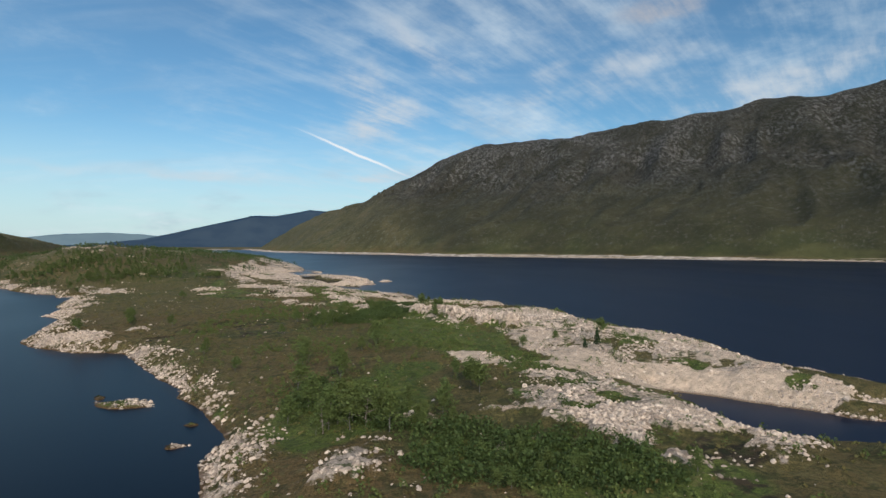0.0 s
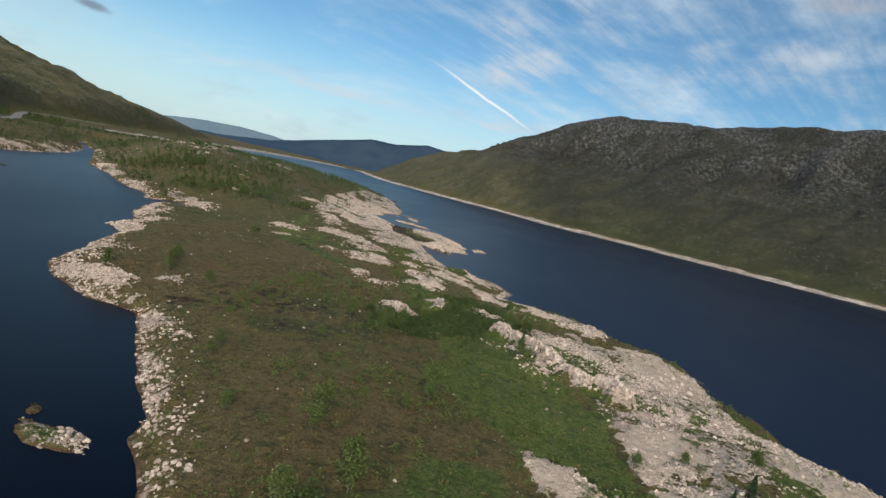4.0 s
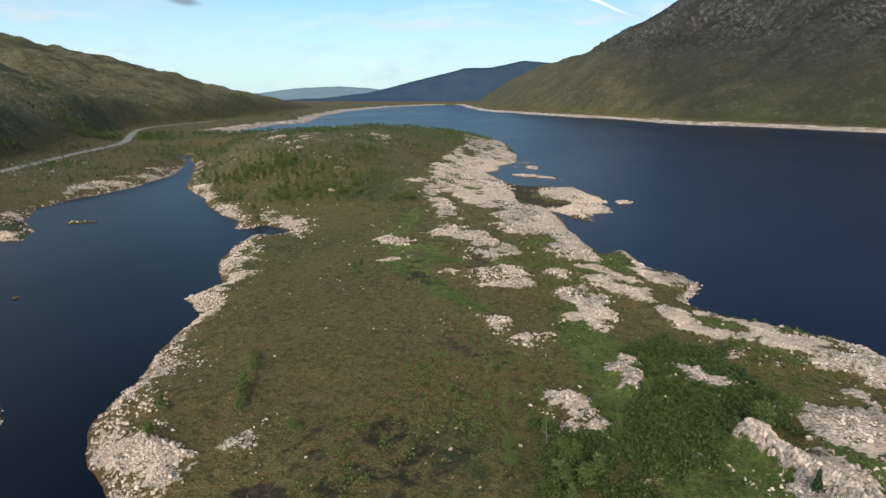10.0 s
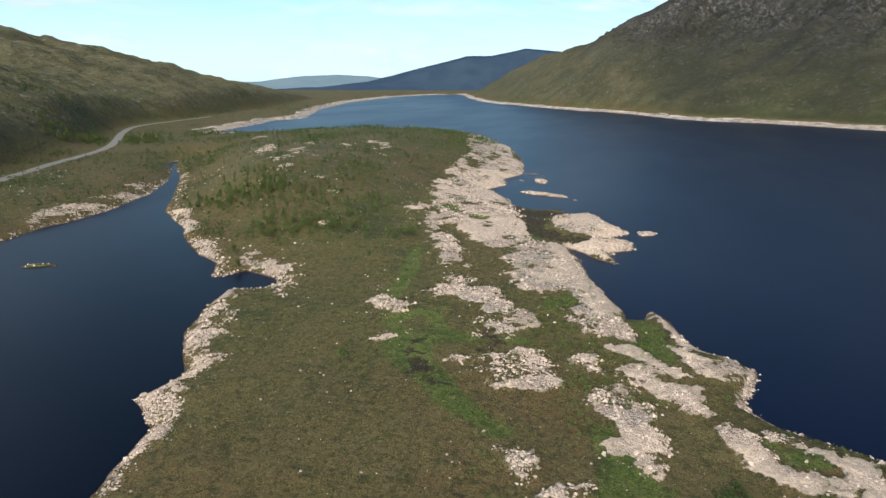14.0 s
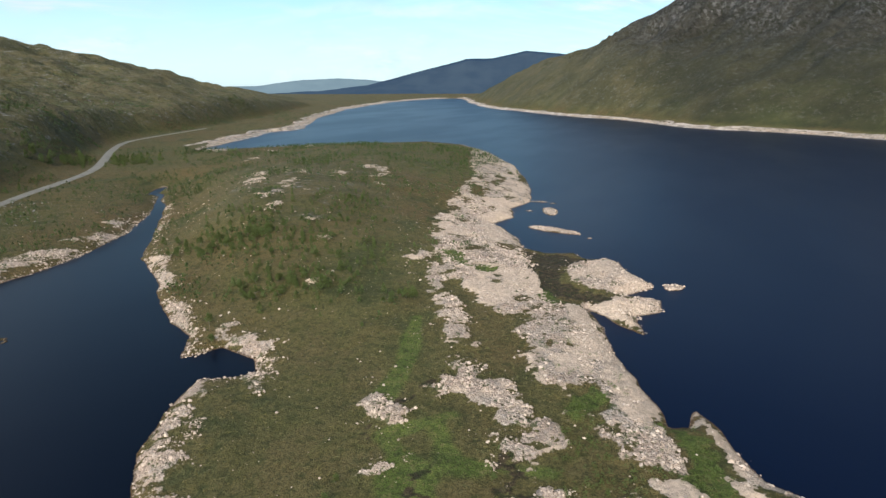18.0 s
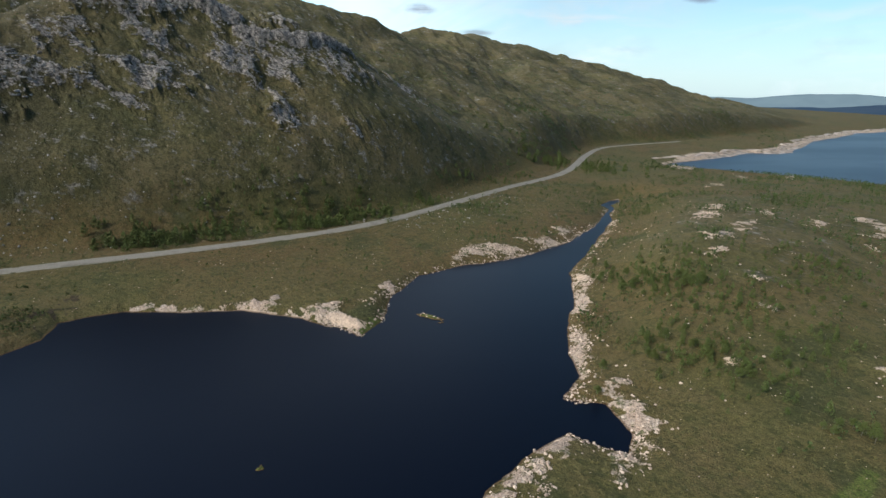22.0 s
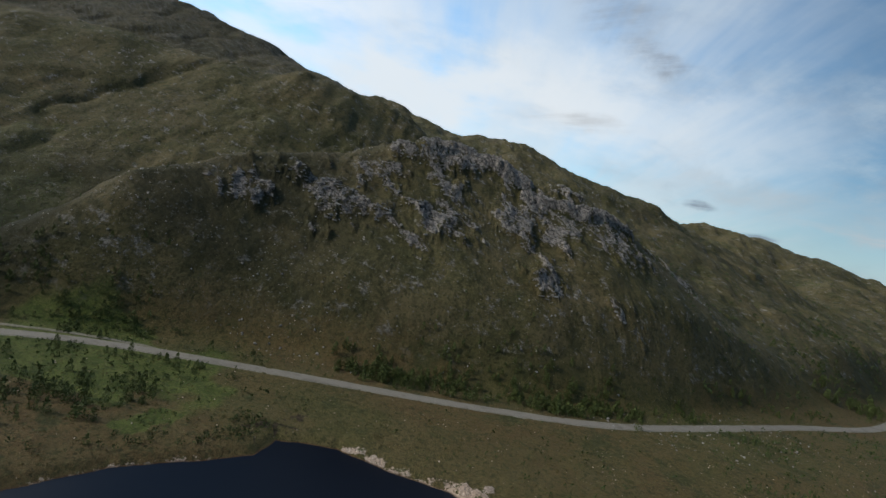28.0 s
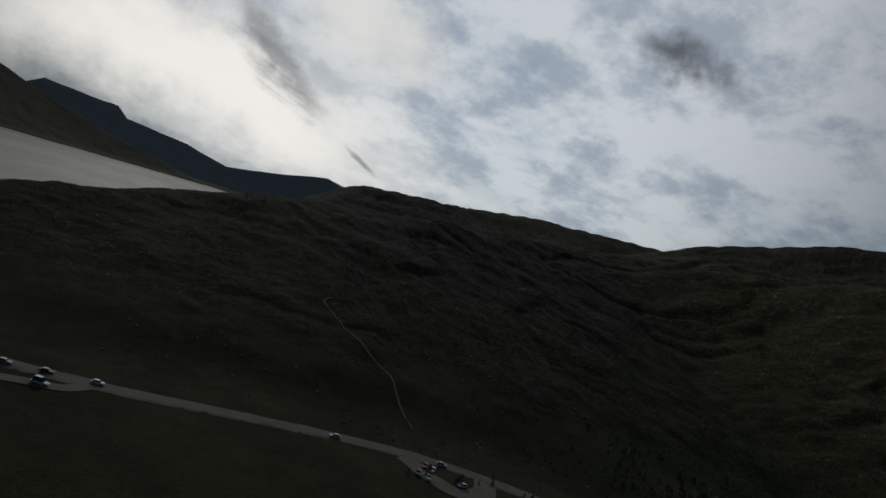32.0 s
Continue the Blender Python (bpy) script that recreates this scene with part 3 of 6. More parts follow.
UPLAND = ROAD + [(-1150, 1900), (-1300, 2600), (-4700, 2900), (-4700, -4500), (300, -4500), (200, -250)]


def smooth_line(pts, gap):
    """A Catmull-Rom curve through pts, sampled every gap metres."""
    q = [Vector(p) for p in pts]
    q = [2 * q[0] - q[1]] + q + [2 * q[-1] - q[-2]]
    out = []
    for a, b, c, d in zip(q, q[1:], q[2:], q[3:]):
        n = max(1, int((c - b).length / gap))
        for k in range(n):
            t = k / n
            out.append(0.5 * (2 * b + (c - a) * t + (2 * a - 5 * b + 4 * c - d) * t * t + (3 * b - a - 3 * c + d) * t ** 3))
    return out + [q[-2]]


# ridge lines: x, y, height, half width of the slope
CRAG = [(-352, -52, 26, 75), (-385, -5, 72, 96), (-427, 20, 92, 112), (-456, 41, 103, 132), (-486, 74, 115, 154), (-503, 120, 133, 172),
        (-524, 160, 136, 188), (-532, 203, 130, 192), (-536, 249, 124, 188), (-560, 290, 106, 188),
        (-622, 360, 80, 195), (-645, 432, 58, 180), (-610, 480, 28, 140), (-600, 520, 10, 110)]
GREEN = [(-1027, -1036, 292, 700), (-1142, -1071, 345, 760), (-1300, -992, 398, 800), (-1410, -860, 428, 850),
         (-1472, -687, 455, 900), (-1448, -526, 430, 900), (-1403, -360, 384, 860), (-1290, -260, 330, 800),
         (-1156, -87, 274, 700), (-1072, 3, 256, 620), (-983, 117, 226, 560), (-925, 225, 214, 500),
         (-870, 290, 186, 420)]
GREEN += [(-900, 380, 172, 420), (-1050, 450, 168, 520), (-1250, 560, 172, 620), (-1464, 665, 180, 813), (-1560, 795, 205, 915), (-1584, 905, 203, 909), (-1626, 1112, 186, 836), (-1719, 1340, 175, 790), (-1770, 1497, 148, 677),
          (-1813, 1659, 128, 592), (-1796, 1780, 111, 524), (-1793, 1880, 71, 354), (-1714, 1957, 59, 330), (-1730, 2123, 71, 354), (-1751, 2281, 41, 330), (-1765, 2442, 7, 330)]
SOUTH = [(150, -205, 19, 120), (52, -239, 33, 170), (22, -282, 45, 200), (-17, -323, 54, 240), (-59, -371, 65, 290), (-92, -413, 78, 340),
         (-167, -472, 100, 400), (-282, -534, 118, 450), (-419, -594, 139, 500), (-560, -640, 167, 520),
         (-692, -671, 196, 520), (-860, -800, 228, 560), (-1027, -1036, 271, 600)]
MIDDLE = [(-640, -540, 190, 330), (-711, -429, 205, 330), (-738, -320, 205, 330), (-768, -174, 208, 330), (-762, -57, 208, 300), (-800, 60, 205, 280)]
BEHIND = [(-60, -1280, 70, 600), (-231, -1345, 140, 700), (-340, -1433, 192, 800), (-525, -1395, 217, 800), (-727, -1433, 258, 850), (-1000, -1440, 292, 900), (-1300, -1400, 330, 900)]
EAST = [(-800, 2660, 50, 330), (-629, 2420, 104, 420), (-474, 2260, 156, 600), (-322, 2270, 182, 650), (-95, 2198, 248, 800), (60, 2130, 334, 860),
        (136, 2096, 384, 900), (262, 2033, 394, 900), (415, 1956, 392, 900), (644, 1841, 416, 900), (805, 1721, 428, 900),
        (958, 1583, 438, 880), (1045, 1560, 430, 880), (1128, 1466, 446, 880), (1350, 1150, 460, 860), (1650, 600, 460, 820),
        (1850, 0, 450, 880), (1900, -900, 400, 950), (1600, -1700, 320, 750), (1330, -2400, 268, 620), (1080, -2560, 170, 430), (820, -2700, 90, 300), (560, -2850, 40, 200)]
FAR = [(-2900, 3300, 0, 700), (-2353, 3722, 26, 600), (-2044, 3902, 64, 700), (-1755, 4151, 156, 900), (-1563, 4227, 207, 1000), (-1431, 4274, 242, 1000),
       (-1252, 4330, 246, 1000), (-1040, 4488, 300, 1100), (-727, 4346, 264, 1000), (-300, 4200, 220, 1000), (200, 4000, 120, 1000), (600, 3900, 0, 1000)]
HAZY = [(-3700, 3000, 0, 0), (-3400, 3300, 50, 700), (-2907, 3820, 66, 600), (-2636, 4015, 106, 600), (-2419, 4130, 115, 600), (-2192, 4177, 105, 600), (-1800, 4350, 60, 0), (-1500, 4500, 0, 0)]
SOUTH_FAR = [(1500, -2900, 10, 0), (1180, -2900, 225, 0), (1064, -2950, 222, 0), (976, -3284, 236, 0), (922, -3301, 190, 0), (700, -3770, 181, 0), (471, -4012, 133, 0), (300, -4080, 170, 0), (117, -4147, 218, 0), (-190, -4153, 302, 0), (-449, -4241, 268, 0), (-900, -4200, 200, 0), (-1300, -4100, 0, 0)]


def ridge(x, y, pts, bend):
    """The envelope of round hills strung along a ridge line. bend: how hollow the slopes are."""
    best = np.full(np.shape(x), -30.0)
    for a, b in zip(pts, pts[1:]):
        dx, dy = b[0] - a[0], b[1] - a[1]
        run = math.hypot(dx, dy)
        s = ((x - a[0]) * dx + (y - a[1]) * dy) / run
        off = np.abs((x - a[0]) * dy - (y - a[1]) * dx) / run
        for k in (-0.45, -0.2, 0.0, 0.2, 0.45):
            f = np.clip((s + k * off) / run, 0, 1)
            top, wide = a[2] + (b[2] - a[2]) * f, a[3] + (b[3] - a[3]) * f
            u = np.hypot(off, s - f * run) / wide
            v = 1 - np.sqrt(u * u + 0.004) + 0.063
            best = np.maximum(best, top * v * np.where(v > 0, 1 - bend + bend * v, 1.0))
    return best


def knoll(x, y):
    h = 0 * x
    for cx, cy, rx, ry, turn, top in ((-222, 372, 56, 92, 35, 8.0), (-252, 425, 60, 95, 25, 6.5), (-300, 545, 120, 150, 35, 11.5), (-290, 660, 90, 110, 20, 5)):
        ct, st = math.cos(radians(turn)), math.sin(radians(turn))
        u, v = ((x - cx) * ct + (y - cy) * st) / rx, ((y - cy) * ct - (x - cx) * st) / ry
        h = h + top * np.exp(-0.5 * (u * u + v * v) * 1.6)
    return h


def lifted(*levels):
    """A soft maximum."""
    k, top = 6.0, levels[0]
    for l in levels[1:]:
        gap = np.clip(0.5 + 0.5 * (top - l) / k, 0, 1)
        top = l * (1 - gap) + top * gap + k * gap * (1 - gap)
    return top


ROAD_LINE = [(v.x, v.y) for v in smooth_line(ROAD, 12.0)]
# outlines of bare ground in plan: stony shores, grass among them, mud, sand, slabs on the knoll
STONE_BEDS = [
    [(-264, 824), (-215, 760), (-177, 694), (-146, 572), (-135, 559), (-123, 505), (-128, 472), (-123, 458), (-128, 433), (-120, 428), (-112, 416), (-99, 385), (-87, 352), (-80, 331), (-72, 323), (-65, 327), (-61, 322), (-56, 306), (-52, 293), (-48, 284), (-43, 276), (-39, 261), (-46, 256), (-57, 253), (-60, 254), (-52, 263), (-56, 269), (-60, 262), (-64, 261), (-69, 266), (-74, 275), (-80, 290), (-86, 302), (-96, 309), (-102, 318), (-113, 326), (-124, 342), (-131, 355), (-141, 373), (-154, 417), (-165, 472), (-175, 542), (-228, 698)],
]
STONE_BEDS += [
    [(-126, 336), (-120, 339), (-114, 319), (-106, 309), (-98, 296), (-91, 280), (-93, 266), (-96, 265), (-98, 280), (-109, 297), (-114, 311), (-124, 326)],
    [(-137, 339), (-136, 350), (-132, 350), (-128, 336)],
    [(-129, 323), (-126, 328), (-123, 323)],
    [(-86, 268), (-82, 268), (-72, 258), (-68, 250), (-62, 248), (-58, 242), (-58, 239), (-65, 236), (-66, 226), (-69, 232), (-74, 238), (-73, 244), (-80, 252), (-85, 254), (-89, 251), (-93, 254), (-92, 260)],
    [(-72, 217), (-68, 218), (-61, 213), (-64, 210), (-68, 212)],
    [(-64, 223), (-60, 226), (-56, 227), (-51, 221), (-50, 216), (-61, 211), (-64, 215)],
]
STONE_BEDS += [
    [(-48, 229), (-44, 233), (-42, 228), (-44, 224), (-48, 225)],
    [(-53, 251), (-40, 257), (-35, 249), (-35, 239), (-42, 237), (-46, 238), (-49, 242)],
    [(-44, 236), (-35, 237), (-30, 234), (-24, 232), (-21, 228), (-34, 222), (-38, 226), (-40, 230)],
    [(-34, 273), (-31, 271), (-26, 265), (-22, 256), (-18, 253), (-12, 250), (-9, 244), (-13, 233), (-26, 226), (-23, 233), (-23, 238), (-27, 242), (-27, 251), (-30, 259), (-34, 263)],
    [(-80, 370), (-69, 379), (-58, 388), (-44, 361), (-52, 346), (-64, 342), (-76, 351)],
]
STONE_BEDS += [
    [(-63, 335), (-41, 347), (-42, 336), (-48, 325), (-44, 313), (-53, 318), (-62, 326)],
    [(-70, 212), (-64, 212), (-60, 223), (-51, 220), (-48, 211), (-56, 208), (-63, 208)],
    [(-46, 181), (-44, 185), (-40, 185), (-39, 180), (-41, 177), (-45, 177)],
    [(-34, 163), (-31, 165), (-28, 162), (-26, 159), (-27, 156), (-31, 154), (-32, 157)],
    [(-28, 179), (-27, 186), (-25, 184), (-21, 175), (-21, 169), (-22, 166), (-25, 168), (-27, 174)],
    [(-42, 214), (-38, 220), (-32, 212), (-29, 202), (-29, 192), (-34, 192), (-38, 203)],
]
STONE_BEDS += [
    [(-46, 224), (-41, 226), (-34, 225), (-27, 225), (-22, 225), (-23, 218), (-15, 212), (-11, 205), (-6, 202), (-2, 199), (-4, 194), (-7, 198), (-12, 198), (-17, 202), (-20, 208), (-28, 215), (-36, 220)],
    [(-7, 193), (-3, 194), (1, 190), (4, 187), (2, 185), (-3, 185), (-7, 186)],
    [(-12, 214), (-3, 211), (4, 210), (10, 207), (17, 212), (20, 202), (15, 183), (11, 187), (7, 187), (5, 191), (4, 196), (1, 195), (-2, 197), (-2, 201), (-5, 204), (-10, 207)],
    [(-18, 176), (-12, 181), (-8, 176), (-9, 174), (-13, 174), (-16, 174)],
]
STONE_BEDS += [
    [(-8, 173), (-2, 173), (0, 170), (-4, 169)],
    [(4, 169), (8, 168), (10, 165), (8, 158), (5, 160)],
    [(5, 186), (9, 180), (12, 174), (13, 178), (10, 185)],
    [(-20, 151), (-16, 155), (-16, 153), (-18, 151)],
    [(-20, 147), (-17, 148), (-17, 145), (-17, 144), (-20, 144)],
    [(-55, 189), (-46, 189), (-47, 186), (-52, 186)],
    [(-105, 239), (-105, 248), (-92, 236), (-95, 234)],
]
STONE_BEDS += [
    [(-95, 132), (-101, 137), (-104, 142), (-106, 144), (-104, 148), (-119, 170), (-116, 170), (-109, 160), (-100, 149), (-98, 144), (-94, 145), (-95, 139), (-90, 134), (-88, 130), (-76, 134), (-76, 130), (-75, 126), (-77, 124), (-83, 125), (-91, 129)],
    [(-141, 208), (-134, 212), (-122, 201), (-134, 201)],
    [(-131, 196), (-124, 193), (-114, 181), (-112, 175)],
    [(-127, 183), (-131, 190), (-124, 186), (-123, 182)],
    [(-147, 220), (-148, 227), (-140, 222), (-140, 217)],
    [(-75, 138), (-73, 140), (-70, 140), (-70, 138), (-73, 136)],
    [(-148, 223), (-154, 235), (-151, 239), (-145, 235), (-143, 228), (-143, 224)],
]
STONE_BEDS += [
    [(-136, 204), (-144, 212), (-143, 217), (-138, 218), (-132, 213), (-129, 207), (-132, 203)],
    [(-171, 264), (-167, 268), (-152, 260), (-139, 256), (-146, 255), (-159, 261)],
    [(-141, 243), (-144, 252), (-134, 241), (-134, 237)],
    [(-124, 191), (-130, 198), (-124, 200), (-122, 196), (-120, 192)],
    [(-107, 241), (-106, 247), (-99, 243), (-93, 241), (-96, 238)],
    [(-94, 219), (-89, 226), (-88, 220), (-92, 218)],
]
STONE_BEDS += [
    [(1, 104), (8, 103), (12, 96), (18, 93), (22, 87), (26, 83), (28, 80), (32, 76), (36, 72), (35, 67), (34, 63), (28, 58), (26, 59), (24, 60), (20, 56), (19, 56), (18, 58), (15, 60), (14, 63), (12, 62), (10, 68), (10, 74), (8, 79), (8, 88), (5, 91)],
    [(0, 174), (19, 178), (36, 176), (36, 151), (46, 138), (53, 130), (55, 113), (54, 95), (58, 89), (61, 85), (53, 75), (51, 75), (39, 84), (32, 85), (25, 89), (19, 95), (15, 101), (14, 109), (10, 120), (10, 129), (-5, 139)],
]
STONE_BEDS += [
    [(-13, 50), (-11, 55), (-9, 58), (-8, 59), (-5, 56), (-4, 52), (-3, 50), (-4, 48), (-13, 49)],
    [(-25, 57), (-25, 61), (-25, 68), (-27, 71), (-24, 71), (-23, 67), (-22, 59), (-19, 56), (-18, 55), (-19, 51), (-22, 51)],
    [(8, 61), (12, 62), (12, 60), (8, 56)],
    [(-4, 65), (-1, 66), (-2, 62)],
    [(6, 70), (10, 70), (10, 68), (7, 68)],
    [(-96, 130), (-97, 137), (-105, 154), (-97, 151), (-86, 129), (-79, 124), (-71, 125), (-68, 121), (-78, 122)],
    [(-68, 121), (-61, 120), (-48, 105), (-45, 96), (-40, 91), (-41, 89), (-49, 98), (-54, 107)],
]
STONE_BEDS += [
    [(31, 63), (34, 63), (40, 59), (34, 50), (30, 53), (32, 58)],
    [(20, 56), (24, 57), (22, 48), (21, 49), (20, 52), (20, 54)],
    [(-274, 138), (-275, 147), (-267, 162), (-266, 171), (-266, 179), (-266, 189), (-256, 189), (-252, 200), (-251, 211), (-244, 207), (-237, 213), (-233, 216), (-225, 210), (-231, 209), (-244, 199), (-250, 188), (-262, 174), (-264, 160), (-263, 152)],
    [(-251, 217), (-272, 236), (-269, 237), (-254, 227), (-245, 217)],
    [(-292, 274), (-308, 291), (-303, 312), (-295, 320), (-292, 305), (-292, 286), (-287, 276)],
    [(-311, 323), (-308, 350), (-302, 342), (-303, 325)],
]
STONE_BEDS += [
    [(-326, 356), (-338, 390), (-329, 385), (-313, 354)],
    [(-256, 318), (-254, 323), (-241, 318), (-222, 301), (-205, 284), (-185, 272), (-170, 258), (-172, 252), (-180, 260), (-191, 268), (-204, 275), (-229, 300)],
    [(-175, 269), (-169, 269), (-163, 266), (-154, 268), (-145, 261), (-141, 260), (-145, 254), (-152, 259), (-163, 262)],
    [(-149, 225), (-155, 234), (-157, 244), (-151, 241), (-147, 233), (-144, 226), (-145, 224)],
    [(-141, 210), (-143, 213), (-144, 219), (-140, 221), (-137, 224), (-140, 216), (-139, 212)],
    [(-140, 241), (-144, 251), (-137, 247), (-135, 242)],
]
STONE_BEDS += [[(-504, 623), (-606, 742), (-641, 824), (-647, 887), (-658, 960), (-705, 1104), (-689, 1110), (-643, 966), (-631, 879), (-595, 784), (-488, 643)]]
GREEN_BEDS = [
    [(-38, 258), (-35, 259), (-30, 258), (-28, 248), (-24, 237), (-26, 235), (-34, 237), (-35, 246)],
    [(-130, 358), (-119, 355), (-111, 342), (-118, 340)],
    [(-110, 347), (-101, 348), (-102, 341), (-107, 339)],
    [(-58, 253), (-51, 262), (-56, 269), (-59, 265), (-61, 258)],
    [(-89, 347), (-81, 337), (-72, 326), (-77, 320), (-85, 328)],
    [(13, 70), (17, 71), (18, 68), (14, 66)],
    [(19, 76), (24, 74), (24, 71), (20, 71)],
    [(20, 61), (23, 60), (21, 58)],
    [(51, 88), (57, 88), (54, 83), (50, 84)],
    [(2, 164), (16, 154), (22, 136), (26, 131), (10, 131)],
]
LAWN = [(-19, 146), (-2, 140), (9, 131), (14, 122), (13, 113), (15, 105), (20, 97), (26, 94), (29, 88), (30, 85), (28, 88), (23, 92), (18, 95), (12, 102), (8, 108), (4, 113), (-2, 113), (-10, 126)]
GREEN_BEDS += [LAWN]
GREEN_BEDS += [
    [(36, 124), (45, 118), (41, 110), (35, 112)],
    [(24, 128), (33, 143), (25, 119)],
    [(45, 114), (46, 111), (43, 108)],
    [(40, 98), (44, 95), (42, 94)],
    [(37, 94), (38, 92)],
    [(10, 77), (12, 76), (10, 74)],
    [(-32, 249), (-25, 235), (-27, 230), (-35, 240)],
    [(-12, 209), (-4, 207), (-3, 204), (-9, 203)],
    [(-2, 197), (2, 195), (5, 190), (1, 192)],
]
MUD_BEDS = [
    [(-98, 380), (-83, 384), (-69, 380), (-78, 363), (-76, 343), (-64, 339), (-54, 337), (-59, 333), (-73, 330), (-83, 339)],
]
SAND_BEDS = [
    [(-88, 353), (-80, 331), (-84, 323), (-87, 333)],
    [(-69, 318), (-63, 318), (-51, 290), (-42, 272), (-39, 261), (-46, 264), (-54, 287), (-62, 299)],
    [(-42, 237), (-35, 237), (-29, 229), (-25, 228), (-36, 233)],
    [(-35, 224), (-22, 225), (-23, 218), (-29, 220)],
    [(-17, 205), (-13, 204), (-5, 202), (-2, 200), (-3, 197), (-9, 198), (-15, 200)],
    [(-2, 197), (5, 202), (12, 202), (6, 196)],
    [(17, 98), (27, 95), (34, 90), (41, 87), (46, 83), (41, 83), (32, 85), (25, 89), (18, 94)],
]
SAND_BEDS += [
    [(53, 93), (50, 85), (49, 82), (47, 84), (45, 87)],
    [(58, 152), (54, 114), (51, 94), (48, 105)],
    [(-28, 246), (-23, 241), (-20, 238), (-23, 234), (-27, 240)],
    [(-266, 158), (-262, 176), (-250, 192), (-256, 180)],
    [(-243, 204), (-237, 213), (-230, 212), (-234, 208)],
]
SAND_BEDS += [[(16, 106), (23, 100), (28, 95), (35, 94), (40, 90), (43, 88), (47, 86), (46, 84), (42, 86), (39, 89), (34, 92), (28, 94), (22, 96), (16, 103)],
              [(22, 182), (33, 186), (41, 174), (36, 152), (28, 149), (22, 164)],
              [(40, 130), (48, 123), (57, 120), (58, 112), (56, 101), (54, 94), (52, 91), (49, 96), (46, 102), (44, 112), (40, 123)]]
BARE_SLABS = [
    [(-293, 432), (-299, 457), (-286, 443), (-283, 423)],
    [(-269, 396), (-272, 415), (-263, 420), (-259, 414), (-261, 402), (-260, 388)],
    [(-246, 403), (-246, 422), (-231, 404), (-232, 400)],
    [(-241, 367), (-233, 379), (-236, 396), (-230, 388), (-228, 376), (-236, 363)],
    [(-269, 454), (-262, 456), (-247, 436), (-258, 440)],
    [(-293, 393), (-290, 394), (-279, 383)],
    [(-232, 350), (-224, 348), (-222, 346)],
    [(-239, 448), (-235, 454), (-225, 438)],
    [(-250, 499), (-245, 523), (-237, 510), (-240, 493)],
    [(-226, 468), (-220, 470), (-213, 459)],
    [(-210, 453), (-207, 459), (-199, 444)],
    [(-200, 357), (-200, 364), (-193, 360), (-192, 352)],
]
BARE_SLABS += [
    [(-183, 341), (-180, 346), (-175, 344), (-172, 337), (-179, 337)],
    [(-160, 302), (-159, 304), (-151, 296), (-152, 294)],
    [(-429, 698), (-436, 732), (-371, 637)],
    [(-450, 657), (-421, 643), (-392, 598)],
    [(-225, 394), (-221, 398), (-212, 383), (-216, 384)],
    [(-371, 522), (-386, 551), (-387, 572), (-364, 542), (-359, 517)],
    [(-302, 441), (-302, 464), (-273, 432), (-256, 390)],
    [(-244, 374), (-235, 403), (-226, 394), (-229, 364)],
    [(-226, 356), (-222, 373), (-215, 369), (-220, 356)],
    [(-226, 400), (-220, 402), (-211, 385)],
    [(-245, 518), (-231, 518), (-212, 484), (-219, 471)],
    [(-248, 465), (-237, 469), (-224, 444)],
]
BARE_SLABS += [
    [(-181, 340), (-176, 346), (-172, 338)],
    [(-277, 450), (-268, 463), (-253, 444)],
]
LUSH = [([(-318, 20), (-296, 62), (-285, 10)], 34.0), ([(-88, 226), (-80, 214), (-68, 202), (-56, 194)], 5.5), ([(-100, 240), (-104, 265), (-112, 290)], 4.0), ([(-10, 125), (11, 97), (21, 81), (29, 72)], 7.0), ([(0, 56), (11, 49), (22, 48)], 8.0), ([(-12, 62), (-5, 92)], 9.0),
        ([(-12, 168), (-8, 145), (0, 125)], 8.0), ([(-38, 200), (-20, 160)], 9.0), ([(-60, 232), (-78, 228), (-86, 240)], 6.0),
        ([(-82, 222), (-95, 232), (-84, 244)], 5.0), ([(-262, 66), (-285, 60)], 9.0),
        ([(-330, -120), (-420, -110), (-520, -200)], 60.0)]
PEAT = [([(-84, 221), (-80, 216), (-74, 209), (-66, 203)], 1.5), ([(-57, 176), (-50, 172), (-42, 167), (-36, 164)], 1.0), ([(-100, 232), (-96, 250), (-92, 262)], 1.0),
        ([(-56, 146), (-46, 141)], 4.5), ([(-58, 132), (-44, 129)], 4.5), ([(-64, 128), (-60, 127)], 2.0), 
        ([(-70, 234), (-62, 220)], 1.4), ([(28, 60), (25, 47)], 2.4), ([(-270, 110), (-285, 120)], 3.0)]


CRAG_BEDS = [
    [(-486, 109), (-492, 119), (-511, 130), (-512, 150), (-514, 173), (-521, 200), (-514, 204), (-504, 174), (-491, 148), (-480, 118)],
    [(-410, 34), (-432, 39), (-443, 57), (-451, 85), (-439, 99), (-432, 98), (-424, 87), (-430, 78), (-427, 56), (-413, 44)],
    [(-433, 116), (-444, 119), (-452, 136), (-475, 146), (-482, 160), (-478, 171), (-460, 169), (-434, 163), (-421, 152), (-419, 142), (-425, 129)],
    [(-467, 175), (-488, 192), (-485, 206), (-476, 213), (-458, 205), (-458, 192), (-461, 182)]]
CRAG_BEDS += [
    [(-512, 204), (-525, 234), (-520, 265), (-535, 290), (-515, 300), (-480, 299), (-470, 278), (-475, 260), (-470, 241), (-476, 226), (-490, 210)],
    [(-476, 213), (-475, 232), (-467, 244), (-461, 234), (-467, 219)], [(-467, 99), (-479, 119), (-480, 138), (-463, 125)],
    [(-439, 216), (-456, 227), (-431, 220)], [(-437, 269), (-442, 279), (-436, 276), (-433, 268)], [(-469, 52), (-475, 62), (-460, 63)],
    [(-535, 300), (-560, 330), (-575, 350), (-560, 352), (-540, 325)]]
